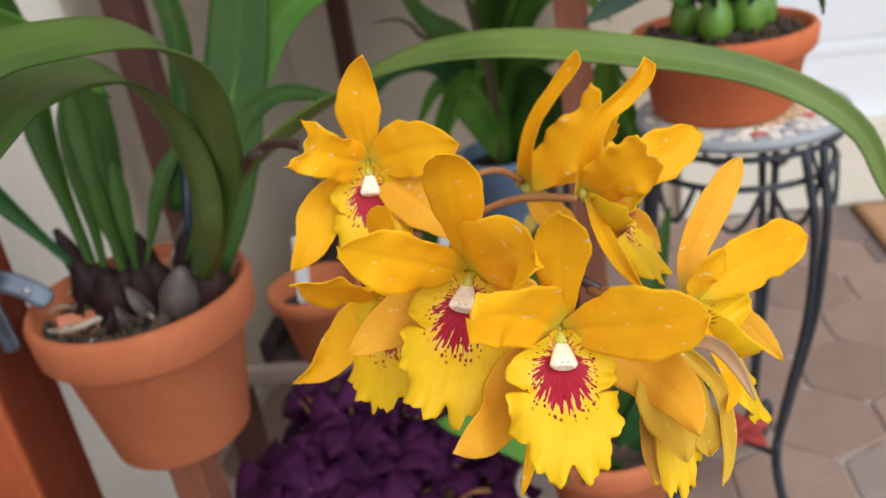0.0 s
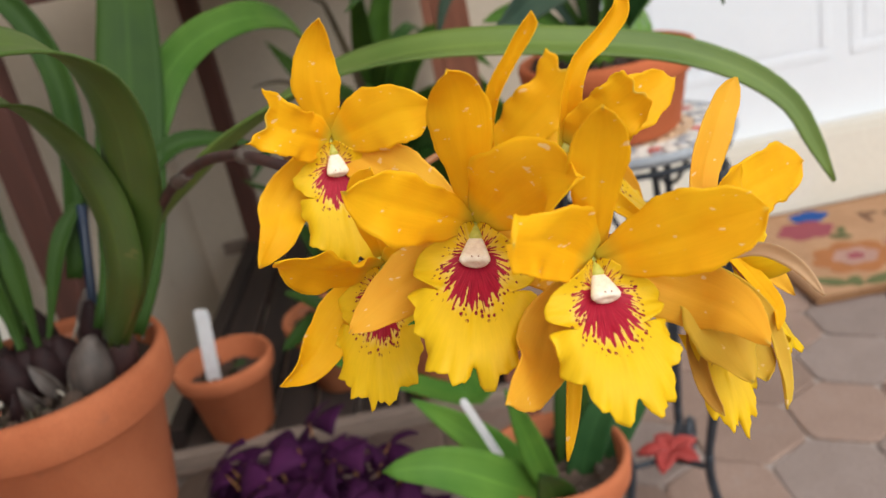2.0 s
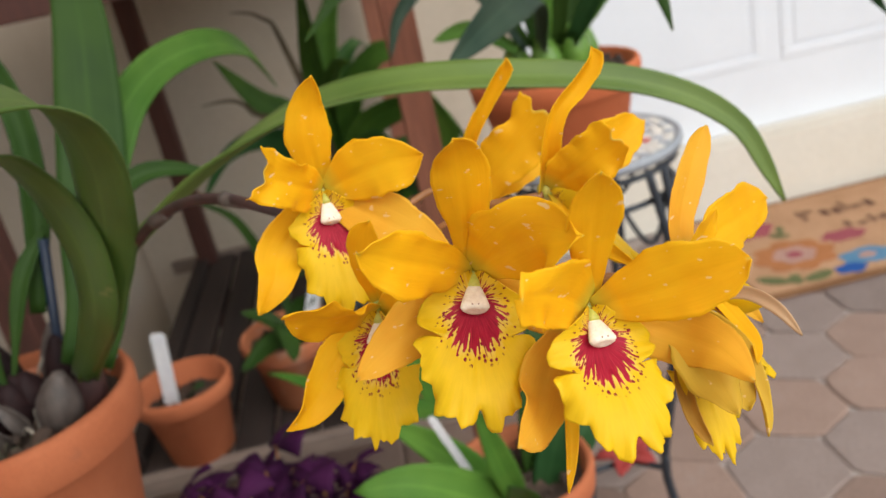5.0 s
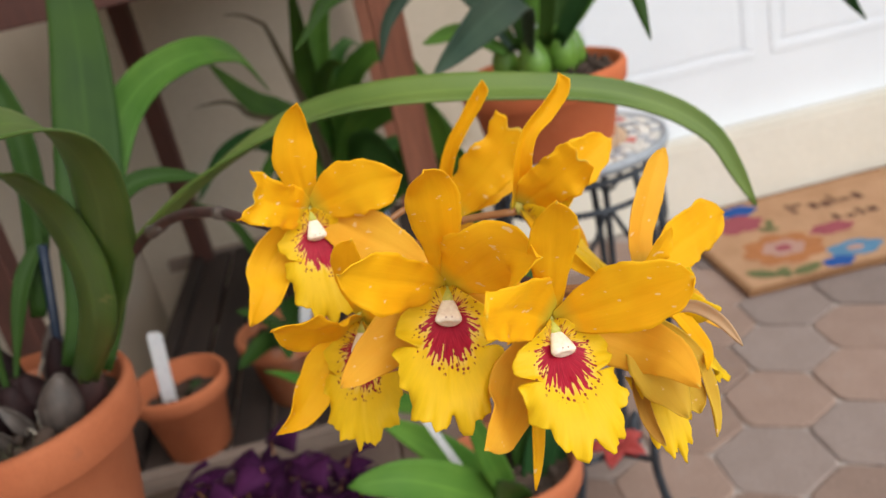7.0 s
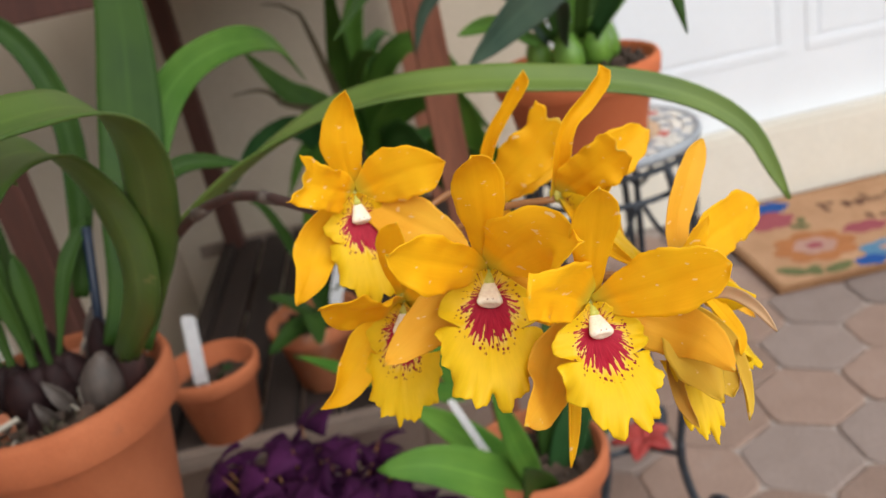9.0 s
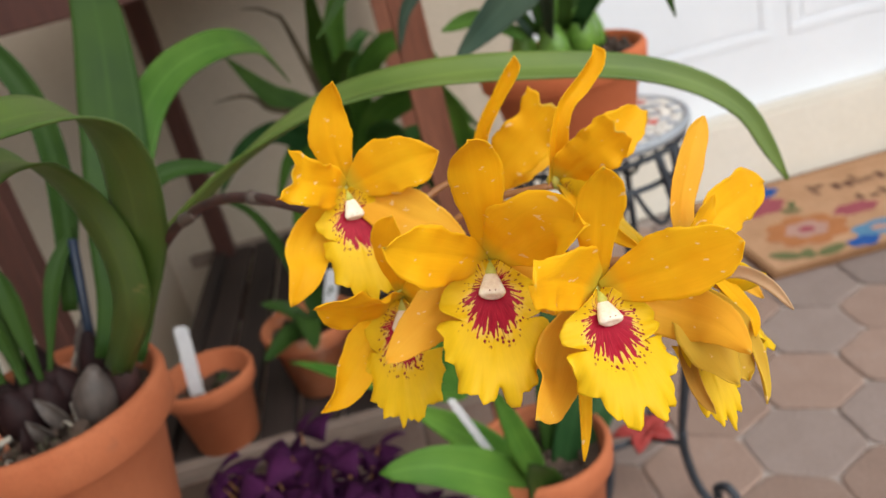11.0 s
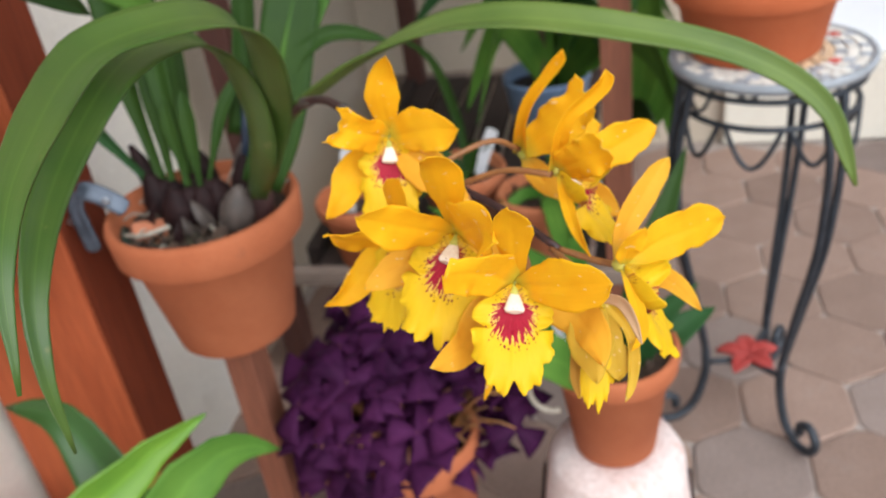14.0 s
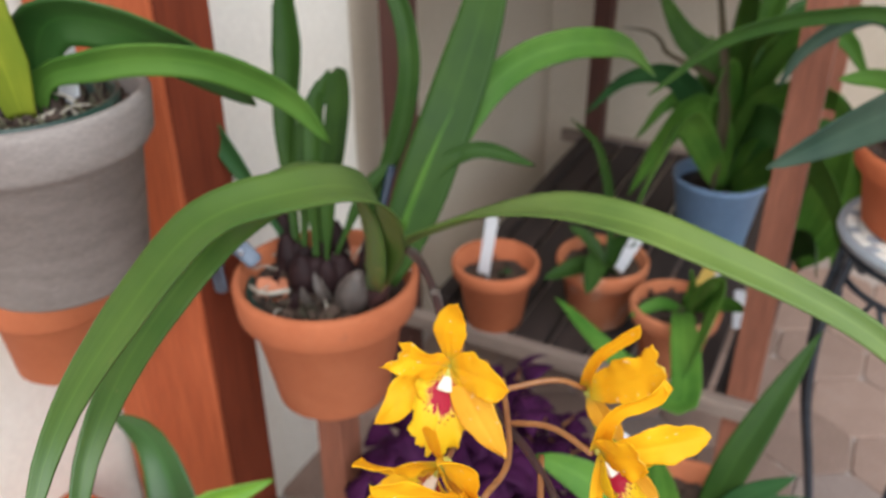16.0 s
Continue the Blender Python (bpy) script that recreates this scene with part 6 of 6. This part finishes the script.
def pedestal_pot():
    c = Vector((0.010, 0.590, 0.0))
    it = thing("upturned_pot", c, "upturned limewashed clay orchid pot with slots", "flower pot")
    part("pot", lathe([(0.066, 0.0), (0.092, 0.0), (0.093, 0.03), (0.087, 0.036), (0.068, 0.204), (0.062, 0.216), (0.046, 0.220), (0.012, 0.220), (0.012, 0.212), (0.056, 0.208), (0.075, 0.03), (0.066, 0.004)], c, 56, wobble=0.006), WHITEWASH, it)
    for k in range(6):
        a = 2 * math.pi * k / 6 - math.pi / 3
        bm = bmesh.new()
        turn = Matrix.Rotation(a, 4, "Z")
        block(bm, (-0.004, -0.0045, -0.035), (0.004, 0.0045, 0.035), 0.002)
        bmesh.ops.transform(bm, matrix=Matrix.Translation(c + Vector((0.0735 * math.cos(a), 0.0735 * math.sin(a), 0.150))) @ turn @ Matrix.Rotation(-0.10, 4, "Y"), verts=bm.verts)
        part("slot", bm, BULB, it, "dark drainage slot", smooth=False)
    p = potted("potted_orchid", c + Vector((0, 0, 0.2205)), 0.062, 0.125, "young orchid in a small terracotta pot on an upturned pot", "potted orchid", TERRA, rim=0.028, level=0.85, chips=40, seed=51)
    s = c + Vector((0, 0, 0.305))
    for pts, w, m, shape in (
        ([(0.00, 0.575, 0.305), (-0.030, 0.545, 0.355), (-0.075, 0.530, 0.395), (-0.118, 0.527, 0.405)], 0.040, LEAF_BRIGHT, "oval"),
        ([(0.005, 0.585, 0.305), (-0.005, 0.560, 0.360), (-0.015, 0.540, 0.420), (-0.020, 0.530, 0.450)], 0.024, LEAF_BRIGHT, "lance"),
        ([(0.020, 0.590, 0.305), (0.032, 0.600, 0.380), (0.052, 0.630, 0.440), (0.078, 0.680, 0.500)], 0.030, LEAF, "lance"),
        ([(0.020, 0.580, 0.305), (0.050, 0.590, 0.370), (0.085, 0.600, 0.405)], 0.028, LEAF_DARK, "lance"),
        ([(0.005, 0.560, 0.305), (0.000, 0.535, 0.350), (-0.008, 0.515, 0.385)], 0.034, LEAF, "lance"),
        ([(0.030, 0.590, 0.305), (0.070, 0.610, 0.345), (0.105, 0.640, 0.350)], 0.030, LEAF_DARK, "lance"),
        ([(0.000, 0.595, 0.305), (-0.045, 0.590, 0.370), (-0.090, 0.575, 0.430)], 0.030, LEAF_BRIGHT, "lance"),
    ):
        leaf(p, pts, w, (0, -0.7, 0.8), m, shape, 0.25, rows=18)
    plant_tag((-0.010, 0.565, 0.300), (-0.052, 0.560, 0.430), 0.0062, TAG, "thin white plastic plant tag beside young orchid leaves")
    bm = bmesh.new()
    pts = [(c.x - 0.055 + 0.020 * math.cos(a), c.y - 0.040, 0.330 + 0.024 * math.sin(a) - 0.01) for a in (radians(20 + 18 * k) for k in range(16))]
    tube(pts, 0.0028, 40, 8, bm)
    tagged(part("aerial_root", bm, ROOT, p), "pale curling aerial root")


def left_plants():
    # grey pot clipped to the timber
    rim = Vector((-0.406, 0.338, 0.748))
    h = 0.130
    p = potted("potted_orchid", rim - Vector((0, 0, h)), 0.078, h, "strap-leaved orchid in a grey-washed clay pot hung on red timber", "potted orchid", GREY_POT, rim=0.036, base=0.74, level=0.86, chips=110, seed=61)
    part("liner", lathe([(0.0575, h - 0.026), (0.0590, h - 0.003), (0.0570, h - 0.003), (0.0560, h - 0.026)], rim - Vector((0, 0, h)), 40), GREEN_PLASTIC, p, "dark green plastic liner")
    for pts, w, m in (
        ([(-0.400, 0.342, 0.732), (-0.388, 0.345, 0.757), (-0.362, 0.355, 0.7655), (-0.333, 0.370, 0.770), (-0.305, 0.390, 0.766), (-0.286, 0.412, 0.752), (-0.270, 0.434, 0.731), (-0.254, 0.452, 0.697)], 0.0215, LEAF_BACK),
        ([(-0.404, 0.348, 0.732), (-0.388, 0.346, 0.780), (-0.367, 0.348, 0.796), (-0.343, 0.362, 0.792), (-0.328, 0.386, 0.775), (-0.315, 0.412, 0.751), (-0.303, 0.437, 0.722)], 0.036, LEAF_SHINY),
        ([(-0.398, 0.330, 0.735), (-0.392, 0.322, 0.770), (-0.386, 0.312, 0.815), (-0.370, 0.300, 0.870)], 0.030, LEAF_YELLOW),
        ([(-0.410, 0.335, 0.735), (-0.430, 0.340, 0.820), (-0.440, 0.330, 0.900)], 0.028, LEAF),
    ):
        leaf(p, pts, w, (0.6, -0.6, 0.6), m, "strap", 0.3, rows=26)
    rnd = random.Random(66)
    bits, tufts = bmesh.new(), bmesh.new()
    for k in range(6):
        a, q = rnd.uniform(0, 6.28), 0.056 * math.sqrt(rnd.random())
        o = Vector((rim.x + q * math.cos(a), rim.y + q * math.sin(a), rim.z - 0.010))
        d = Vector((rnd.uniform(-1, 1), rnd.uniform(-1, 1), rnd.uniform(0.1, 0.4))).normalized() * rnd.uniform(0.008, 0.024)
        tube([o, o + d * 0.5 + Vector((0, 0, 0.003)), o + d], rnd.uniform(0.0005, 0.0010), 6, 5, bits)
    for k in range(70):
        a, q = rnd.uniform(0, 6.28), rnd.uniform(0.030, 0.058)
        o = Vector((rim.x + q * math.cos(a), rim.y + q * math.sin(a), rim.z - 0.014))
        tube([o, o + Vector((rnd.uniform(-0.006, 0.006), rnd.uniform(-0.006, 0.006), rnd.uniform(0.004, 0.012)))], 0.0008, 2, 4, tufts)
    part("dry_root_litter", bits, ROOT, p, "pale dry root litter")["kind"] = "stuff"
    part("moss", tufts, MOSS, p)["kind"] = "stuff"
    plant_tag((-0.392, 0.362, 0.735), (-0.389, 0.374, 0.834), 0.021, TAG, "white plastic plant tag in the grey pot")
    bm = bmesh.new()
    tube([(-0.395, 0.330, 0.730), (-0.380, 0.345, 0.737), (-0.362, 0.348, 0.732)], 0.0018, 16, 8, bm)
    part("root", bm, ROOT, p)
    potted("clay_pot", (-0.476, 0.372, 0.494), 0.056, 0.092, "terracotta pot hung low on the red timber", "flower pot", TERRA, rim=0.034, base=0.72, level=0.8, chips=0, seed=62)
    # broad-leaved plant low down
    c = Vector((-0.315, 0.330, 0.0))
    p = potted("broad_leaved_plant", c, 0.075, 0.130, "broad glossy green leaves of a plant in a low terracotta pot", "potted plant", TERRA, rim=0.030, level=0.85, chips=10, seed=63)
    for pts, w, m in (
        ([(-0.322, 0.325, 0.12), (-0.330, 0.325, 0.36), (-0.363, 0.349, 0.428), (-0.392, 0.361, 0.451), (-0.442, 0.370, 0.448)], 0.064, LEAF_SHINY),
        ([(-0.318, 0.320, 0.12), (-0.350, 0.290, 0.38), (-0.316, 0.332, 0.430), (-0.295, 0.351, 0.441), (-0.272, 0.368, 0.450)], 0.072, LEAF_LIME),
        ([(-0.310, 0.325, 0.12), (-0.300, 0.330, 0.37), (-0.280, 0.363, 0.405), (-0.264, 0.387, 0.399), (-0.245, 0.405, 0.380)], 0.074, LEAF_BRIGHT),
        ([(-0.320, 0.325, 0.12), (-0.365, 0.270, 0.34), (-0.400, 0.230, 0.46), (-0.430, 0.200, 0.52)], 0.046, LEAF_BRIGHT),
    ):
        leaf(p, pts, w, (0.3, -0.7, 0.7), m, "lance", 0.3, rows=28)
    # low board along the wall
    bm = bmesh.new()
    block(bm, (WALL_X + 0.002, -0.6, 0.255), (WALL_X + 0.075, 0.395, 0.290), 0.003)
    block(bm, (WALL_X + 0.020, -0.55, 0.0), (WALL_X + 0.060, -0.51, 0.254), 0.003)
    block(bm, (WALL_X + 0.020, 0.34, 0.0), (WALL_X + 0.060, 0.38, 0.254), 0.003)
    tagged(part("low_shelf_board", bm, RED_WOOD, None, smooth=False), "red-stained low shelf board along the wall", "shelf")


setting()
mat(0.0)
main_orchid()
pot_clip()
timber()
shelf()
small_pots()
mosaic_stand()
shamrock()
pedestal_pot()
left_plants()
ground()
